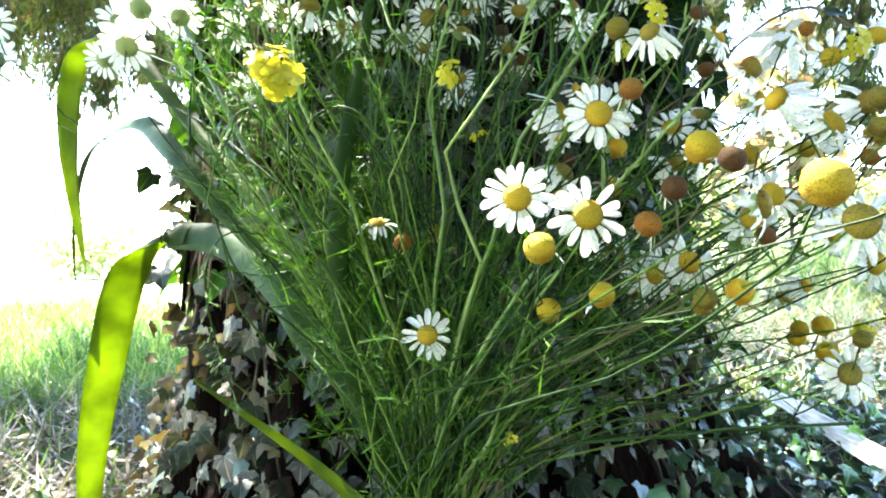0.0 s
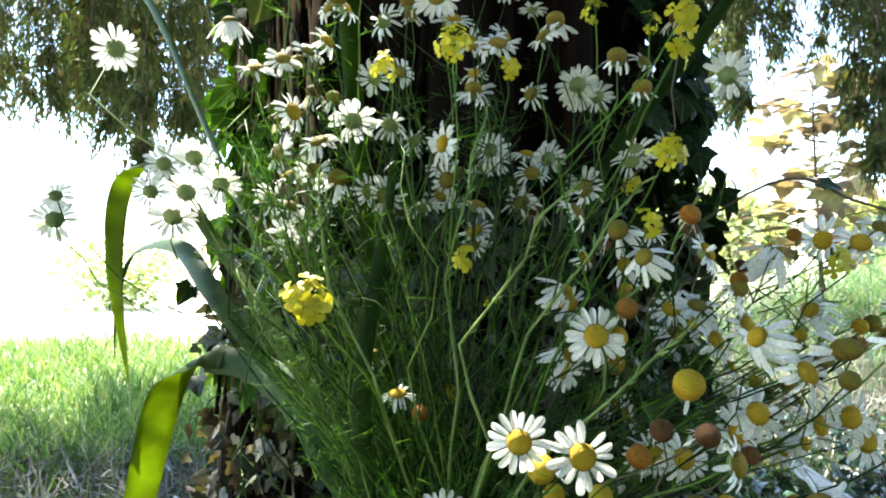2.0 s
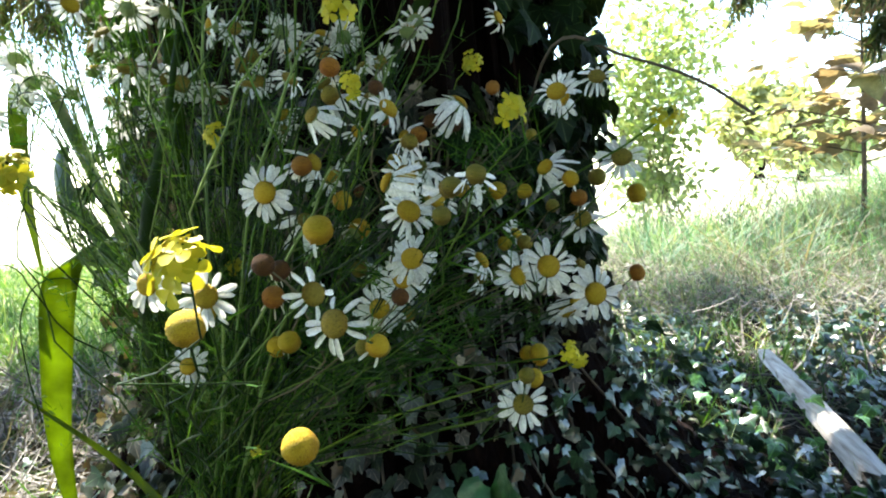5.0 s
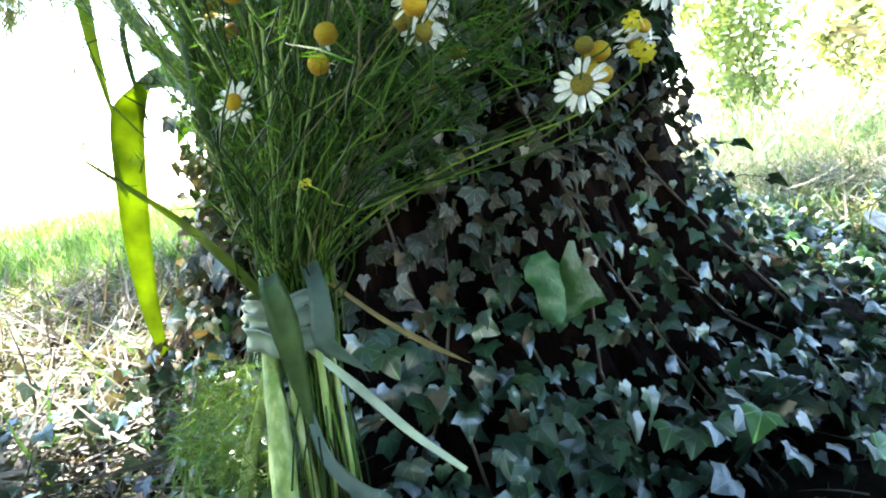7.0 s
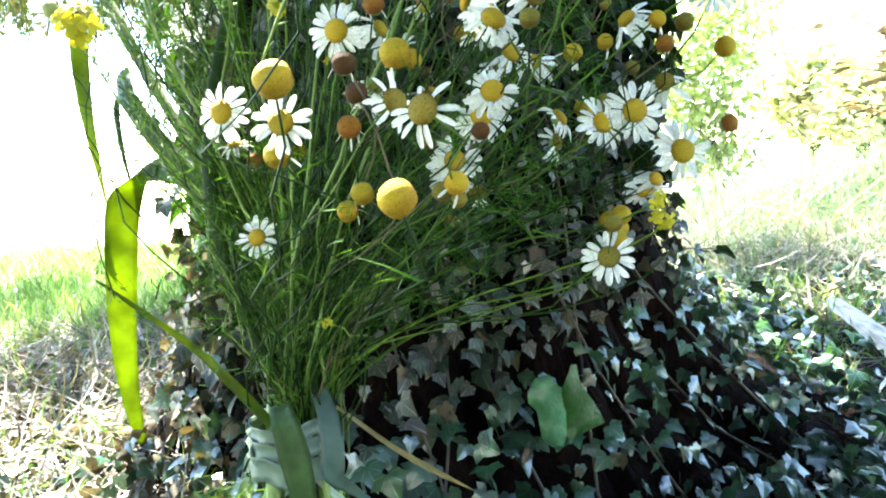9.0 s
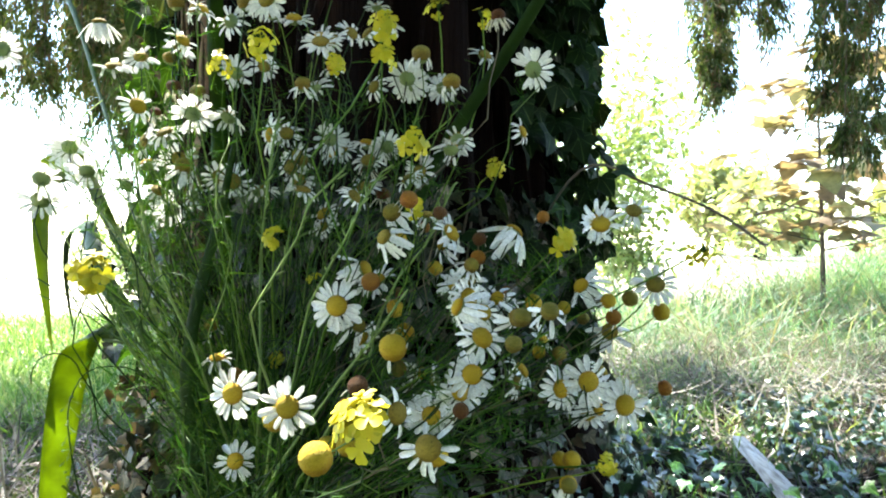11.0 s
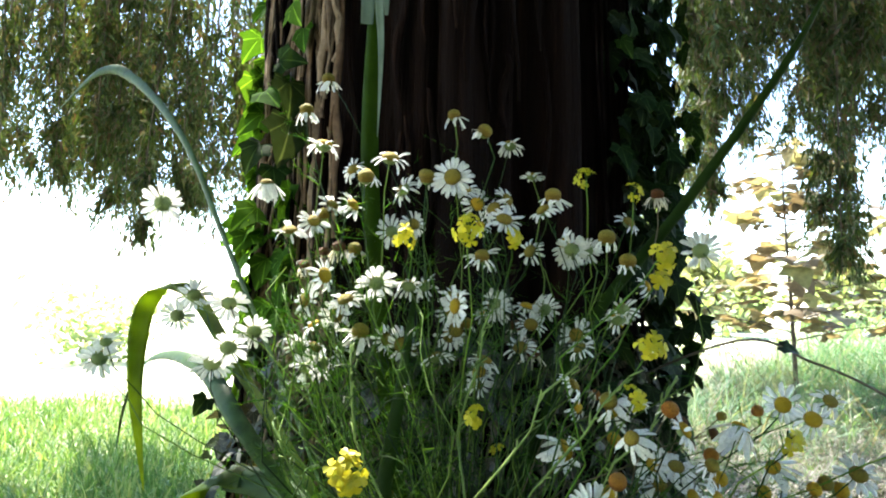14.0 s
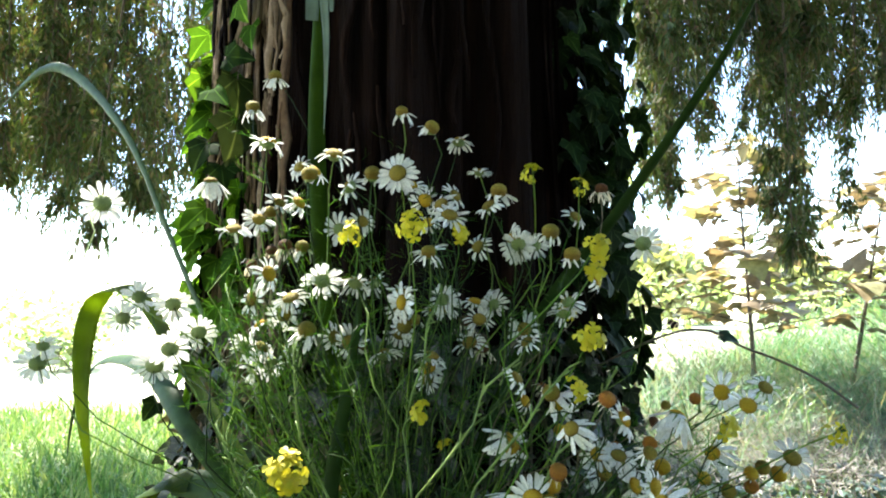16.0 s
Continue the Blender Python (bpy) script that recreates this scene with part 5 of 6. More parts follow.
        P.append(list(q))
        T.append(list(out))
    P, T = np.array(P), np.array(T)
    x, y, z = frames_from(T, rng.normal(size=P.shape))
    sizes = rng.uniform(0.006, 0.017, len(P))
    sizes[9::10] = rng.uniform(0.02, 0.036, len(sizes[9::10]))
    sh, fa = blade_shape(0.024, 0.25, 2)
    part("feathery_leaves", scattered("feathery_leaves", sh, fa, P, x, y, z, sizes, FEATHER), BUNCH, "fine feathery chamomile leaves", kind="stuff")
    # feathery tufts at the foot, below the tie
    n = 2600
    h = rng.uniform(0.0, 0.17, n)
    P = np.stack([rng.normal(-0.066, 0.022, n) - 0.03 * np.sin(h * 18) * rng.random(n), rng.normal(0.425, 0.025, n) - 0.25 * (0.06 - h).clip(0), h], 1)
    T = np.stack([rng.normal(-0.5, 0.7, n), rng.normal(-0.2, 0.6, n), rng.normal(-0.2, 0.6, n)], 1)
    x, y, z = frames_from(T, rng.normal(size=P.shape))
    part("feathery_leaves", scattered("feathery_leaves", sh, fa, P, x, y, z, rng.uniform(0.013, 0.03, n), FEATHER_LIT), BUNCH, "feathery leaves below the tie", kind="stuff")


build_greens()


def taper(n, w, start=0.5, end=0.04, peak=0.4):
    out = []
    for i in range(n):
        t = i / (n - 1)
        k = start + (1 - start) * min(1, t / peak) if t < peak else 1 - (1 - end) * ((t - peak) / (1 - peak)) ** 1.6
        out.append(w * k)
    return out


def blade(points, w, side, material, label, keel=0.3, wave=0.03, twist=0.0, start=0.5, peak=0.4, end=0.04):
    line = spline(points, 7)
    part("strap_leaf", mesh_of("strap_leaf", *strap(line, taper(len(line), w, start, end, peak), side, keel, wave, twist), material), BUNCH, label)


# long leaves of the bunch
# base of the bent leaf: shade put into its duller green
blade([TIE + Vector((-0.015, 0.05, 0)), (-0.07, 0.545, 0.3), (-0.12, 0.56, 0.359), (-0.145, 0.58, 0.395), (-0.178, 0.61, 0.424), (-0.222, 0.64, 0.443), (-0.275, 0.657, 0.446)], 0.036, (0.35, 0.45, 0.8), STRAP_DULL, "broad base of the long bent leaf, in a shaded dull green", 0.3, 0.01, 0.0, 0.25, 0.7, 0.85)
blade([(-0.255, 0.652, 0.449), (-0.282, 0.66, 0.444), (-0.33, 0.675, 0.405), (-0.368, 0.7, 0.3), (-0.397, 0.725, 0.2), (-0.412, 0.745, 0.12), (-0.412, 0.755, 0.06), (-0.395, 0.75, 0.025)], 0.04, (0.75, 0.25, 0.45), STRAP, "long bent green leaf with a yellow tip", 0.3, 0.01, 0.0, 0.8, 0.3)
blade([TIE, (-0.12, 0.53, 0.42), (-0.27, 0.65, 0.58), (-0.36, 0.72, 0.665), (-0.43, 0.76, 0.645), (-0.445, 0.77, 0.54), (-0.415, 0.75, 0.4)], 0.027, (0.9, 0.1, 0.3), STRAP, "long drooping yellow-green leaf", 0.3, 0.02, 0.0, 0.12, 0.72)
blade([TIE, (-0.16, 0.56, 0.5), (-0.3, 0.69, 0.72), (-0.40, 0.77, 0.88), (-0.53, 0.88, 1.0), (-0.62, 0.94, 1.03), (-0.74, 1.02, 0.98)], 0.017, (0.3, -0.2, 0.9), STRAP_DULL, "tall arching dark grass blade", 0.3, 0.03, 0.0, 0.15, 0.7)
blade([TIE, (-0.07, 0.53, 0.5), (-0.11, 0.59, 0.78), (-0.113, 0.6, 1.0), (-0.105, 0.6, 1.25)], 0.021, (1, -0.2, 0), STRAP_MID, "upright broad dark green blade", 0.5, 0.0, 0.0, 0.5, 0.5)
blade([(-0.103, 0.59, 1.1), (-0.104, 0.58, 1.04), (-0.105, 0.577, 0.99), (-0.102, 0.576, 0.945), (-0.1015, 0.577, 0.9), (-0.103, 0.58, 0.836)], 0.0125, (1, -0.1, 0.05), STRAP_GREY, "pale tip of the folded blade hanging down", 0.35, 0.01, 0.0, 1.0, 0.05)
blade([(-0.118, 0.592, 1.1), (-0.119, 0.587, 1.03), (-0.1195, 0.585, 0.967)], 0.016, (1, 0.15, 0.12), STRAP_GREY, "blunt folded end of the upright blade", 0.2, 0.02, 0.0, 0.9, 0.5, 0.85)
blade([(-0.1, 0.592, 1.1), (-0.099, 0.588, 1.03), (-0.098, 0.586, 0.978)], 0.0085, (1, -0.15, 0.1), STRAP_GREY, "narrow folded end of the upright blade", 0.2, 0.02, 0.0, 0.9, 0.5, 0.5)
blade([(-0.02, 0.42, 0.235), (-0.05, 0.42, 0.268), (-0.09, 0.425, 0.3), (-0.162, 0.417, 0.355)], 0.02, (0.2, -0.6, 0.7), STRAP, "short pointed leaf sticking out sideways", 0.6, 0.0, 0.0, 0.9, 0.2, 0.15)
blade([TIE, (-0.06, 0.45, 0.34), (-0.075, 0.46, 0.46), (-0.06, 0.5, 0.6), (-0.05, 0.52, 0.7)], 0.018, (1, -0.4, 0), STRAP_DARK, "dark narrow leaf in the bunch")
blade([TIE, (0.02, 0.48, 0.36), (0.05, 0.51, 0.48), (0.09, 0.53, 0.56)], 0.022, (0.9, -0.5, 0.2), STRAP_DARK, "dark narrow leaf in the bunch")
blade([(0.0, 0.44, 0.25), (0.02, 0.5, 0.4), (0.12, 0.57, 0.62), (0.21, 0.535, 0.752), (0.29, 0.49, 0.88), (0.33, 0.47, 0.96)], 0.0135, (0.85, 0.2, -0.5), STRAP_DARK, "dark slanting stalk", 0.5, 0.0, 0.0, 0.9, 0.4, 0.3)
blade([TIE + Vector((0.0, 0.06, 0)), (-0.07, 0.55, 0.32), (-0.14, 0.565, 0.41), (-0.195, 0.575, 0.468), (-0.249, 0.6, 0.523), (-0.32, 0.69, 0.566), (-0.42, 0.82, 0.572), (-0.494, 0.896, 0.548), (-0.57, 1.0, 0.47), (-0.64, 1.12, 0.366)], 0.022, (0.5, 0.35, 0.6), STRAP_DULL, "broad drooping dark green blade behind the bunch", 0.3, 0.02, 0.0, 0.2, 0.5)


def panicle():
    """A drooping grass head with small seeds."""
    line = [Vector(q) for q in spline([(-0.125, 0.39, 0.345), (-0.142, 0.4, 0.385), (-0.152, 0.412, 0.425), (-0.14, 0.43, 0.45), (-0.1, 0.455, 0.43), (-0.05, 0.46, 0.33), TIE], 4)]
    stem = part("grass_head", mesh_of("grass_head", *tube(line, 0.0006, 5), STEM), BUNCH, "thin drooping grass head with small seeds")
    for i in range(34):
        q = line[i % 10].lerp(line[i % 10 + 1], rnd.random())
        v = Vector((rnd.gauss(0, 0.006), rnd.gauss(0, 0.006), rnd.uniform(-0.012, -0.002)))
        part("seed", mesh_of("seed", *tube([q, q + v * 0.6, q + v * 0.8, q + v], [0.0002, 0.0002, 0.0009, 0.0003], 5), PALE), stem)


panicle()
# the leaf that ties the bunch
for k, (z, w, tilt) in enumerate(((0.226, 0.013, 0.003), (0.213, 0.016, 0.001), (0.198, 0.02, -0.003))):
    ring = []
    for i in range(25):
        a = math.pi * (-0.95 + 1.3 * i / 24)
        out = 1 + 0.05 * math.sin(i * 1.3 + k) + 0.06 * k
        ring.append(Vector((-0.016 + 0.036 * out * math.sin(a), 0.45 - 0.04 * out * math.cos(a), z + tilt * math.sin(a) + 0.0015 * math.sin(i * 0.9))))
    part("tie_band", mesh_of("tie_band", *strap(ring, w, (0, 0, 1), 0.45, 0.04, 0, 0.001), STRAP_GREY), BUNCH, "pale grey-green leaf folded round the stems as a tie")
blade([(-0.012, 0.418, 0.252), (-0.004, 0.404, 0.246), (0.004, 0.396, 0.234), (0.012, 0.39, 0.208), (0.016, 0.39, 0.172), (0.019, 0.392, 0.137)], 0.026, (1, 0.15, 0.2), STRAP_DULL, "dull green leaf hanging over the tie", 0.25, 0.02, 0.2, 0.6, 0.5, 0.2)
blade([(0.018, 0.394, 0.145), (0.024, 0.395, 0.112), (0.04, 0.39, 0.094), (0.062, 0.385, 0.081), (0.074, 0.38, 0.081), (0.1, 0.38, 0.067), (0.144, 0.375, 0.051)], 0.0165, (0.55, 0.5, 0.6), STRAP_BLUE, "blue-green twisted end of the hanging leaf", 0.3, 0.05, 0.5, 0.4, 0.6, 0.3)
blade([(0.012, 0.44, 0.255), (0.024, 0.425, 0.238), (0.03, 0.415, 0.216), (0.03, 0.413, 0.196), (0.042, 0.416, 0.184), (0.062, 0.42, 0.168)], 0.02, (1, 0.2, 0.1), STRAP_BLUE, "short broad end of the tie", 0.25, 0.025, 0.3, 0.7, 0.5, 0.05)
blade([(0.008, 0.425, 0.188), (0.051, 0.422, 0.152), (0.09, 0.42, 0.117), (0.131, 0.42, 0.086)], 0.008, (0.57, 0.5, 0.6), STRAP_PALE, "narrow pale leaf pointing down", 0.3, 0.0, 0.0, 0.6, 0.3, 0.6)
blade([(0.005, 0.46, 0.238), (0.02, 0.468, 0.226), (0.052, 0.478, 0.195), (0.086, 0.483, 0.171), (0.126, 0.488, 0.148)], 0.0056, (0.55, 0.5, 0.6), STRAP_DRY, "dried curled leaf tip", 0.5, 0.0, 0.3, 0.35, 0.75)
# cut stalks below the tie
for line, r0, r1 in (([(-0.028, 0.44, 0.25), (-0.03, 0.43, 0.181), (-0.02, 0.41, 0.138), (-0.008, 0.385, 0.09), (0.009, 0.352, 0.012)], 0.0055, 0.0122),
                     ([(-0.03, 0.45, 0.22), (-0.045, 0.44, 0.15), (-0.065, 0.42, 0.078), (-0.076, 0.4, 0.012)], 0.004, 0.0075),
                     ([(0.0, 0.44, 0.22), (-0.001, 0.42, 0.123), (0.004, 0.41, 0.085), (0.015, 0.4, 0.043), (0.03, 0.385, 0.002)], 0.0022, 0.003),
                     ([(0.008, 0.45, 0.22), (0.006, 0.43, 0.12), (0.02, 0.42, 0.06), (0.028, 0.4, 0.004)], 0.0018, 0.0024),
                     ([(-0.02, 0.45, 0.22), (-0.04, 0.44, 0.12), (-0.05, 0.42, 0.05), (-0.045, 0.405, 0.004)], 0.0016, 0.0022),
                     ([(-0.008, 0.43, 0.23), (-0.005, 0.415, 0.14), (0.012, 0.395, 0.07), (0.026, 0.37, 0.006)], 0.0032, 0.0042),
                     ([(0.012, 0.435, 0.23), (0.02, 0.42, 0.15), (0.022, 0.41, 0.08), (0.018, 0.395, 0.01)], 0.0028, 0.0036),
                     ([(0.02, 0.44, 0.22), (0.03, 0.425, 0.14), (0.036, 0.415, 0.08), (0.044, 0.4, 0.012)], 0.002, 0.0028)):
    pts = [Vector(q) for q in spline(line, 4)]
    n = len(pts)
    stalk = part("thick_stalk", mesh_of("thick_stalk", *tube(pts, [(r0 + (r1 - r0) * (j / (n - 1)) ** 1.3) * (1 + 0.05 * math.sin(j * 1.9)) for j in range(n)], 26, None, 0.07), REED), BUNCH, "pale green cut stalk")
    if r1 > 0.006:
        low = [q + Vector((0.002, -0.55 * r1, 0.0)) for q in pts[n // 3:]]
        part("sheath", mesh_of("sheath", *strap(low, [r1 * (1.2 + 0.6 * j / len(low)) for j in range(len(low))], (1, 0.1, 0.1), -0.35, 0.06, 0.1, 0.0012), REED), stalk, "pale ribbed leaf sheath")


# ---- things on the ground ----
def build_grass():
    sh, fa = blade_shape(0.03, 0.55, 3)
    sh2, fa2 = blade_shape(0.008, 0.5, 5)

    def lay(name, xs, ys, sizes, material, lean, label, cat, sh=sh, fa=fa):
        n = len(xs)
        P = np.stack([xs, ys, np.array([ground_height(a, b) for a, b in zip(xs, ys)]) - 0.003], 1)
        T = np.stack([rng.normal(0, lean, n), rng.normal(0, lean, n), np.ones(n)], 1)
        x, y, z = frames_from(T, rng.normal(size=P.shape))
        tagged(new(name, scattered(name, sh, fa, P, x, y, z, sizes, material)), label, cat, kind="stuff")

    n = 21000
    xs, ys = rng.uniform(-3.6, -0.3, n), 0.85 + 2.9 * rng.random(n) ** 1.25
    ok = (np.hypot(xs - AXIS.x, ys - AXIS.y) > 0.6) & (ys > 1.25 + 0.55 * (xs + 1.2).clip(0)) & (xs < -0.42)
    xs, ys = xs[ok], ys[ok]
    lay("lawn_grass", xs, ys, rng.uniform(0.06, 0.15, len(xs)), GRASS, 0.5, "short sunlit lawn grass", "grass")
    n = 7000
    xs, ys = rng.uniform(-2.2, 0.9, n), 1.5 + 2.6 * rng.random(n) ** 1.3
    lay("lawn_grass", xs, ys, rng.uniform(0.05, 0.14, n), GRASS, 0.5, "short sunlit lawn grass", "grass")
    n = 19000
    c = rng.integers(0, 46, n)
    cx, cy = rng.uniform(2.05, 4.8, 46), rng.uniform(2.9, 5.0, 46)
    xs, ys = cx[c] + rng.normal(0, 0.17, n), cy[c] + rng.normal(0, 0.17, n)
    sh3, fa3 = blade_shape(0.009, 1.0, 5)
    lay("tall_grass", xs, ys, rng.uniform(0.25, 0.68, n) * (0.7 + 0.26 * (xs - 2.0)).clip(0.6, 1.25), TALL, 0.4, "tall fine arching meadow grass", "grass", sh3, fa3)
    n = 2900
    c = rng.integers(0, 60, n)
    xs, ys = rng.uniform(0.9, 3.3, 60)[c] + rng.normal(0, 0.14, n), rng.uniform(2.5, 4.8, 60)[c] + rng.normal(0, 0.14, n)
    lay("dry_grass", xs, ys, rng.uniform(0.14, 0.46, n), HAY, 0.7, "thin dry straw-coloured grass round the sapling", "grass", sh3, fa3)
    n = 6000
    xs, ys = rng.uniform(0.7, 3.0, n), rng.uniform(2.2, 4.6, n)
    lay("meadow_grass", rng.uniform(0.75, 2.2, 2600), rng.uniform(2.9, 4.4, 2600), rng.uniform(0.15, 0.42, 2600), TALL, 0.4, "fine meadow grass beside the tree", "grass", sh3, fa3)
    lay("sparse_grass", xs, ys, rng.uniform(0.08, 0.28, n), TALL, 0.6, "sparse grass and dry stalks", "grass", sh2, fa2)
    n = 2600
    xs, ys = rng.uniform(0.45, 2.2, n), rng.uniform(0.9, 2.5, n)
    lay("grass_tufts", xs, ys, rng.uniform(0.04, 0.11, n), GRASS, 0.6, "thin grass growing through the ivy", "grass")
    n = 2600
    xs, ys = rng.uniform(-1.6, -0.1, n), 0.25 + 1.5 * rng.random(n) ** 0.6
    lay("grass_tufts", xs, ys, rng.uniform(0.04, 0.13, n), GRASS, 0.9, "thin grass among dry litter", "grass")


build_grass()


def build_straw():
    sh, fa = blade_shape(0.02, 0.28, 3)

    thin, fine = blade_shape(0.009, 0.3, 3)

    def lay(n, x0, x1, y0, y1, high, longest=0.19, sh=sh, fa=fa):
        xs, ys = rng.uniform(x0, x1, n), rng.uniform(y0, y1, n)
        P = np.stack([xs, ys, np.array([ground_height(a, b) for a, b in zip(xs, ys)]) + rng.uniform(0.003, high, n)], 1)
        T = np.stack([rng.normal(size=n), rng.normal(size=n), rng.normal(0.05, 0.22, n)], 1)
        x, y, z = frames_from(T, np.array([[0, 0, 1.0]]) + 0.4 * rng.normal(size=P.shape))
        tagged(new("straw_litter", scattered("straw_litter", sh, fa, P, x, y, z, rng.uniform(0.3 * longest, longest, n), STRAW)), "dry grey-brown straw and leaf litter on the ground", "litter", kind="stuff")

    lay(900, -0.7, -0.08, 0.15, 0.45, 0.03, 0.1)
    lay(5600, -1.35, -0.05, 0.45, 1.6, 0.05, 0.17)
    lay(24000, 0.5, 3.6, 1.9, 4.2, 0.1, 0.19, thin, fine)
    lay(900, 0.6, 2.2, 1.2, 1.9, 0.04)
    lay(300, 0.05, 1.2, 0.3, 1.3, 0.02, 0.1)


build_straw()


def build_leaf_litter():
    """Withered brown leaves lying on the open ground beside the tree."""
    n = 520
    xs, ys = rng.uniform(-1.1, -0.08, n), rng.uniform(0.35, 1.25, n)
    P = np.stack([xs, ys, np.array([ground_height(a, b) for a, b in zip(xs, ys)]) + rng.uniform(0.015, 0.05, n)], 1)
    x, y, z = frames_from(rng.normal(size=(n, 3)) * np.array([[1, 1, 0.3]]), np.array([[0, 0, 1.0]]) + 0.5 * rng.normal(size=(n, 3)))
    tagged(new("leaf_litter", scattered("leaf_litter", *IVY_SHAPES[1], P, x, y, z, rng.uniform(0.018, 0.036, n), IVY_BROWN)), "withered brown leaves lying among straw", "litter", kind="stuff")


build_leaf_litter()


def build_log():
    """A split, weathered length of wood."""
    verts, faces = [], []
    n = 14
    for i in range(n):
        t = i / (n - 1)
        c = Vector((0.725 + 0.062 * t, 0.9 + 0.65 * t, 0.062 + 0.006 * math.sin(3 * t)))
        w, h = 0.025 - 0.009 * t, 0.02 - 0.005 * t
        for k, (u, v) in enumerate(((-1, -0.6), (-0.8, 0.5), (-0.2, 0.9), (0.5, 0.75), (1, 0.1), (0.7, -0.7), (0, -1))):
            j = 1 + 0.12 * noise.noise(Vector((i * 0.7, k * 1.3, 2)))
            verts.append(c + Vector((u * w * j, 0.02 * math.sin(k * 2.1) * (i in (0, n - 1)), v * h * j)))
    for i in range(n - 1):
        for k in range(7):
            k2 = (k + 1) % 7
            faces.append((i * 7 + k, i * 7 + k2, (i + 1) * 7 + k2, (i + 1) * 7 + k))
    faces += [tuple(range(7))[::-1], tuple((n - 1) * 7 + k for k in range(7))]
    tagged(new("split_log", mesh_of("split_log", verts, faces, WOOD, False)), "pale weathered split log lying among ivy and straw", "log")


build_log()


# ---- beyond the tree ----
def sapling(name, foot, height, lean, material, leaf, n, label, spread=0.35, low=0.25):
    foot = Vector(foot)
    top = foot + Vector((lean[0], lean[1], height))
    tree = thing(name, foot, label, "sapling", "maple saplings")
    line = curve(foot, foot.lerp(top, 0.33) + Vector((0.03, 0, 0)), foot.lerp(top, 0.66) - Vector((0.02, 0, 0)), top, 10)
    part("trunk", mesh_of("trunk", *tube(line, [0.016 - 0.0013 * i for i in range(11)], 7), VINE), tree)
    P, T = [], []
    for b in range(22):
        t = low + (1 - low) * b / 22
        q = foot.lerp(top, t)
        a = b * 2.4
        ln = spread * (1.15 - 0.7 * t)
        way = Vector((math.cos(a), math.sin(a), 0.25))
        br = curve(q, q + way * ln * 0.4, q + way * ln * 0.7, q + way * ln - Vector((0, 0, 0.05)), 5)
        part("branch", mesh_of("branch", *tube(br, [0.005, 0.0045, 0.004, 0.003, 0.002, 0.0015], 5), VINE), tree)
        for k in range(n // 22):
            c = br[rnd.randrange(1, 6)] + Vector((rnd.gauss(0, 0.05), rnd.gauss(0, 0.05), rnd.gauss(0, 0.035)))
            P.append(list(c))
            T.append([way.x + rnd.gauss(0, 0.5), way.y + rnd.gauss(0, 0.5), rnd.gauss(-0.25, 0.3)])
    P, T = np.array(P), np.array(T)
    x, y, z = frames_from(T, np.array([[0, 0.1, 1.0]]) + 0.2 * rng.normal(size=P.shape))
    sh, fa = IVY_SHAPES[2]
    part("crown", scattered("crown", sh, fa, P, x, y, z, rng.uniform(leaf * 0.6, leaf * 1.3, len(P)), material), tree, kind="stuff")


sapling("maple_sapling", (1.95, 3.6, 0), 1.62, (0.0, 0.1), COPPER, 0.125, 210, "slender maple sapling with copper and yellowing leaves", 0.62, 0.3)
sapling("maple_sapling", (2.55, 3.7, 0), 1.5, (0.35, 0.0), COPPER, 0.125, 100, "leaning maple sapling with copper leaves", 0.45, 0.45)


def bush(foot, r, h, n, leaf, material, label):
    foot = Vector(foot)
    ob = thing("bush", foot, label, "bush", "sunlit bushes" if material == BUSH else "evergreen shrubs")
    P, T = [], []
    for b in range(16):
        a = b * 2.4
        top = foot + Vector((r * math.cos(a) * rnd.uniform(0.3, 1), r * math.sin(a) * rnd.uniform(0.3, 1), h * rnd.uniform(0.5, 1)))
        line = curve(foot + Vector((rnd.gauss(0, 0.25 * r), rnd.gauss(0, 0.25 * r), 0)), foot.lerp(top, 0.3) + Vector((0, 0, h * 0.2)), foot.lerp(top, 0.7) + Vector((0, 0, 0.1)), top, 7)
        part("branch", mesh_of("branch", *tube(line, [0.0045 - 0.0005 * j for j in range(8)], 5), VINE), ob)
        for k in range(n // 16):
            c = line[rnd.randrange(1, 8)] + Vector((rnd.gauss(0, 0.12), rnd.gauss(0, 0.12), rnd.gauss(0, 0.1)))
            if c.z > 0.03:
                P.append(list(c))
                T.append([rnd.gauss(0, 0.7), rnd.gauss(0, 0.7), rnd.gauss(-0.1, 0.5)])
    P, T = np.array(P), np.array(T)
    x, y, z = frames_from(T, np.array([[0, 0, 1.0]]) + 0.5 * rng.normal(size=P.shape))
    sh, fa = oval_shape()
    part("leaves", scattered("leaves", sh, fa, P, x, y, z, rng.uniform(leaf * 0.6, leaf * 1.3, len(P)), material), ob, kind="stuff")


bush((1.05, 4.7, 0), 0.75, 2.2, 5200, 0.06, BUSH, "loose light green sunlit bush")
bush((2.2, 5.8, 0), 1.1, 1.5, 420, 0.075, BUSH, "loose light green sunlit bush")
bush((3.4, 5.6, 0), 1.0, 1.2, 380, 0.09, BUSH, "loose light green sunlit bush")
bush((-3.4, 6.2, 0), 0.9, 0.7, 1200, 0.08, BUSH, "low yellow-green sunlit bush")


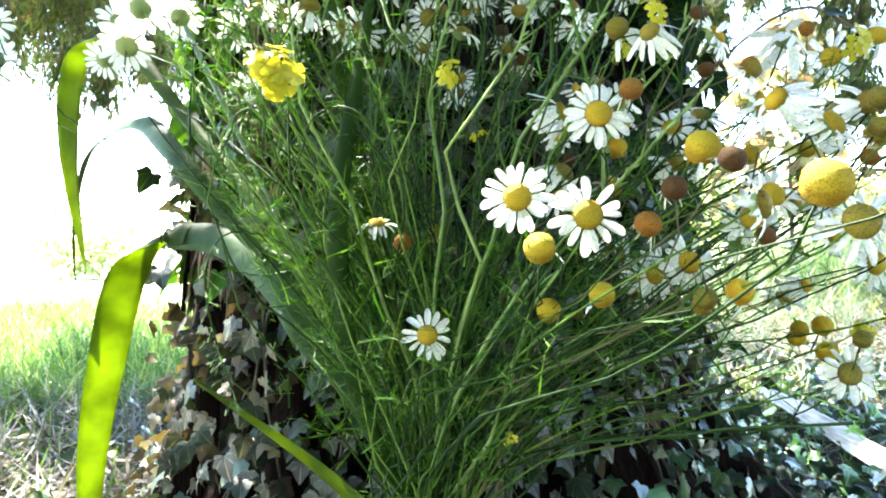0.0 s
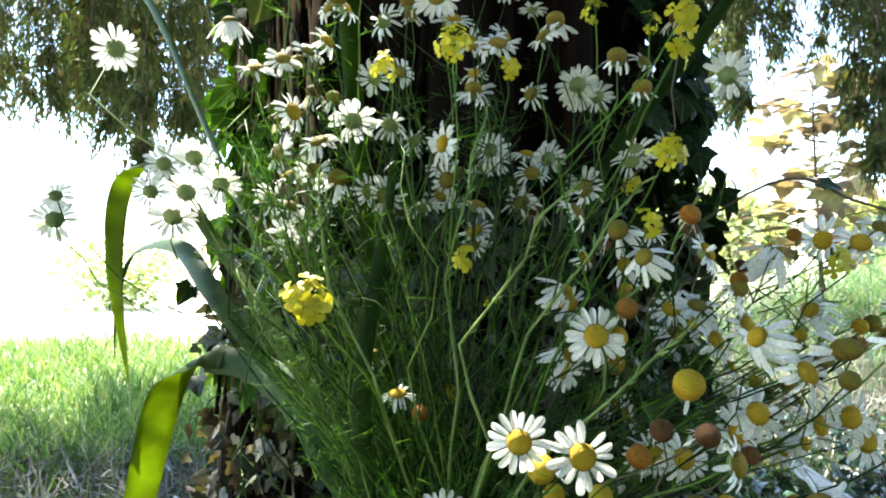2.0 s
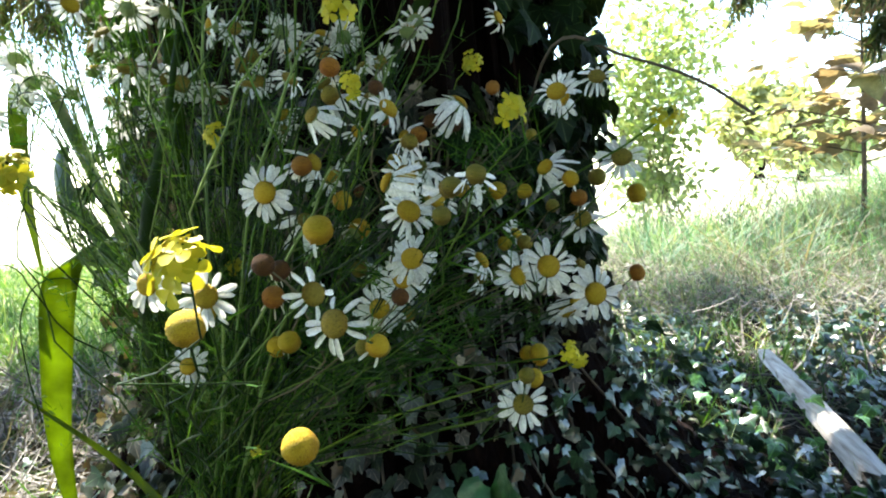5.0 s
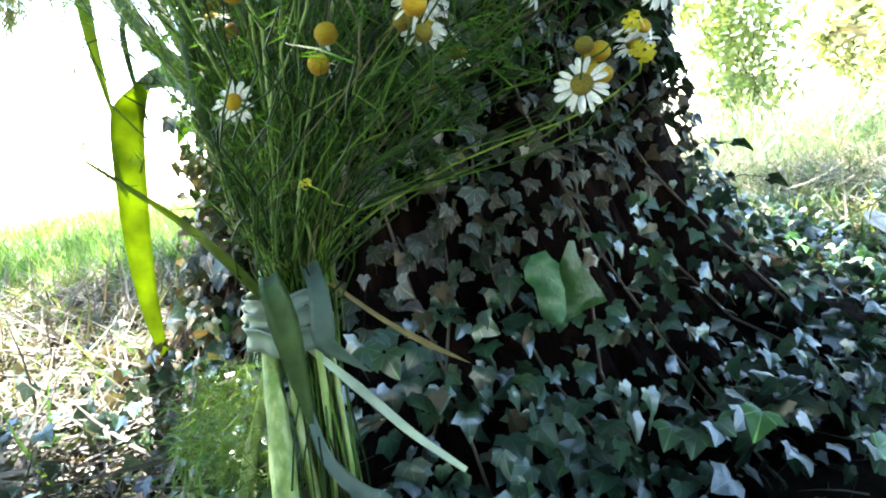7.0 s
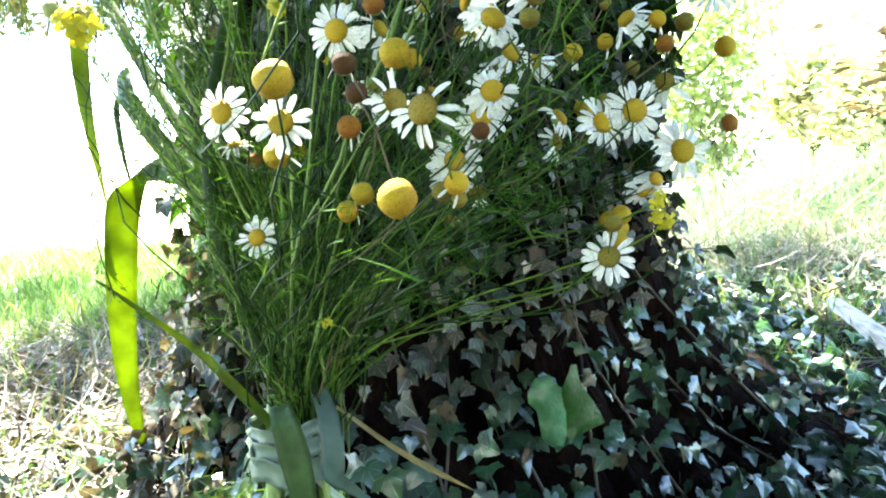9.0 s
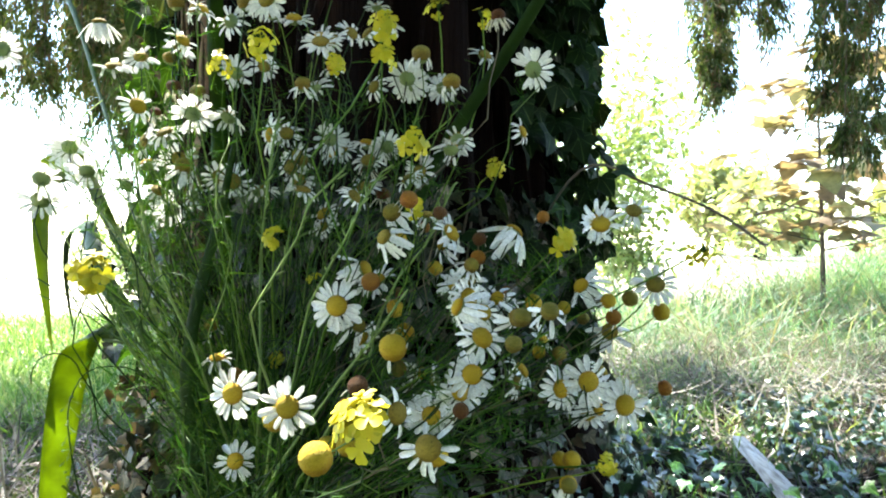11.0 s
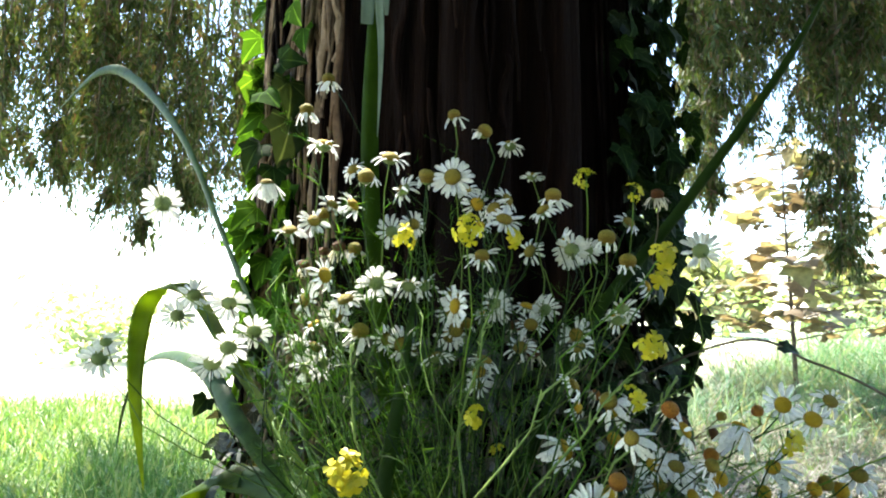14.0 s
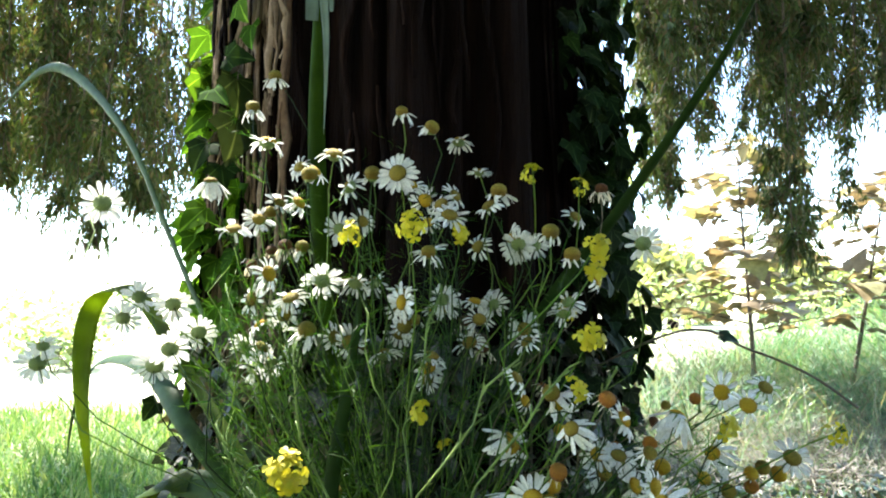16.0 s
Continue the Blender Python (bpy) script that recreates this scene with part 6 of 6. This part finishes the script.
def build_far_trees():
    """A row of garden trees that closes the view."""
    for i in range(13):
        a = 0.28 + 1.0 * i / 12 + rnd.gauss(0, 0.03)
        d = rnd.uniform(17, 23)
        foot = Vector((d * math.sin(a), d * math.cos(a), 0))
        h = rnd.uniform(1.6, 2.8)
        tree = thing("garden_tree", foot, "distant sunlit broadleaf tree", "tree", "far trees")
        part("trunk", mesh_of("trunk", *tube([foot, foot + Vector((0.1, 0, h * 0.4)), foot + Vector((0, 0.1, h * 0.8))], [0.16, 0.12, 0.04], 8), BARK), tree)
        n = 1500
        u = rows_unit(rng.normal(size=(n, 3))) * (rng.random((n, 1)) ** 0.4)
        lump = 1 + 0.25 * np.sin(u[:, :1] * 7 + i) * np.cos(u[:, 2:] * 6)
        P = np.array([list(foot)]) + np.array([[0, 0, h * 0.6]]) + u * lump * np.array([[h * 0.42, h * 0.42, h * 0.42]])
        x, y, z = frames_from(rng.normal(size=P.shape), np.array([[0, 0, 1.0]]) + 0.6 * rng.normal(size=P.shape))
        sh, fa = oval_shape()
        part("crown", scattered("crown", sh, fa, P, x, y, z, rng.uniform(0.25, 0.5, n), HEDGE), tree, kind="stuff")


build_far_trees()


def build_shade_row():
    """Unseen shrubs, added on the near side to keep the open sky off the foot of the tree."""
    for i in range(9):
        x = -3.2 + 1.05 * i
        bush((x, -2.6 - 0.5 * math.sin(i * 1.7), 0), 1.0, 3.6, 2400, 0.15, CANOPY, "unseen dark evergreen shrub added to block the sky")


build_shade_row()


def build_arching_twig():
    """A thin trailing ivy shoot that arches out of the bunch."""
    shoot = thing("ivy_shoot", trunk_point(1.2, 0.5), "thin dark ivy shoot arching out from the trunk", "ivy")
    line = spline([trunk_point(1.05, 0.55), (0.27, 0.54, 0.625), (0.328, 0.511, 0.608), (0.38, 0.5, 0.585), (0.42, 0.49, 0.555)], 6)
    stem = part("vine_stem", mesh_of("vine_stem", *tube(line, 0.0014, 5), VINE), shoot)
    me = mesh_of("leaf", *ivy_shape(0.9, 0.2, 0.2), IVY_ONE)
    for i in (3, 9):
        part("leaf", me, shoot, m=leaf_pose(line[i], (0.7, -0.3, 0.2 - 0.05 * i), (0.1, -0.7, 0.7), 0.018))


build_arching_twig()
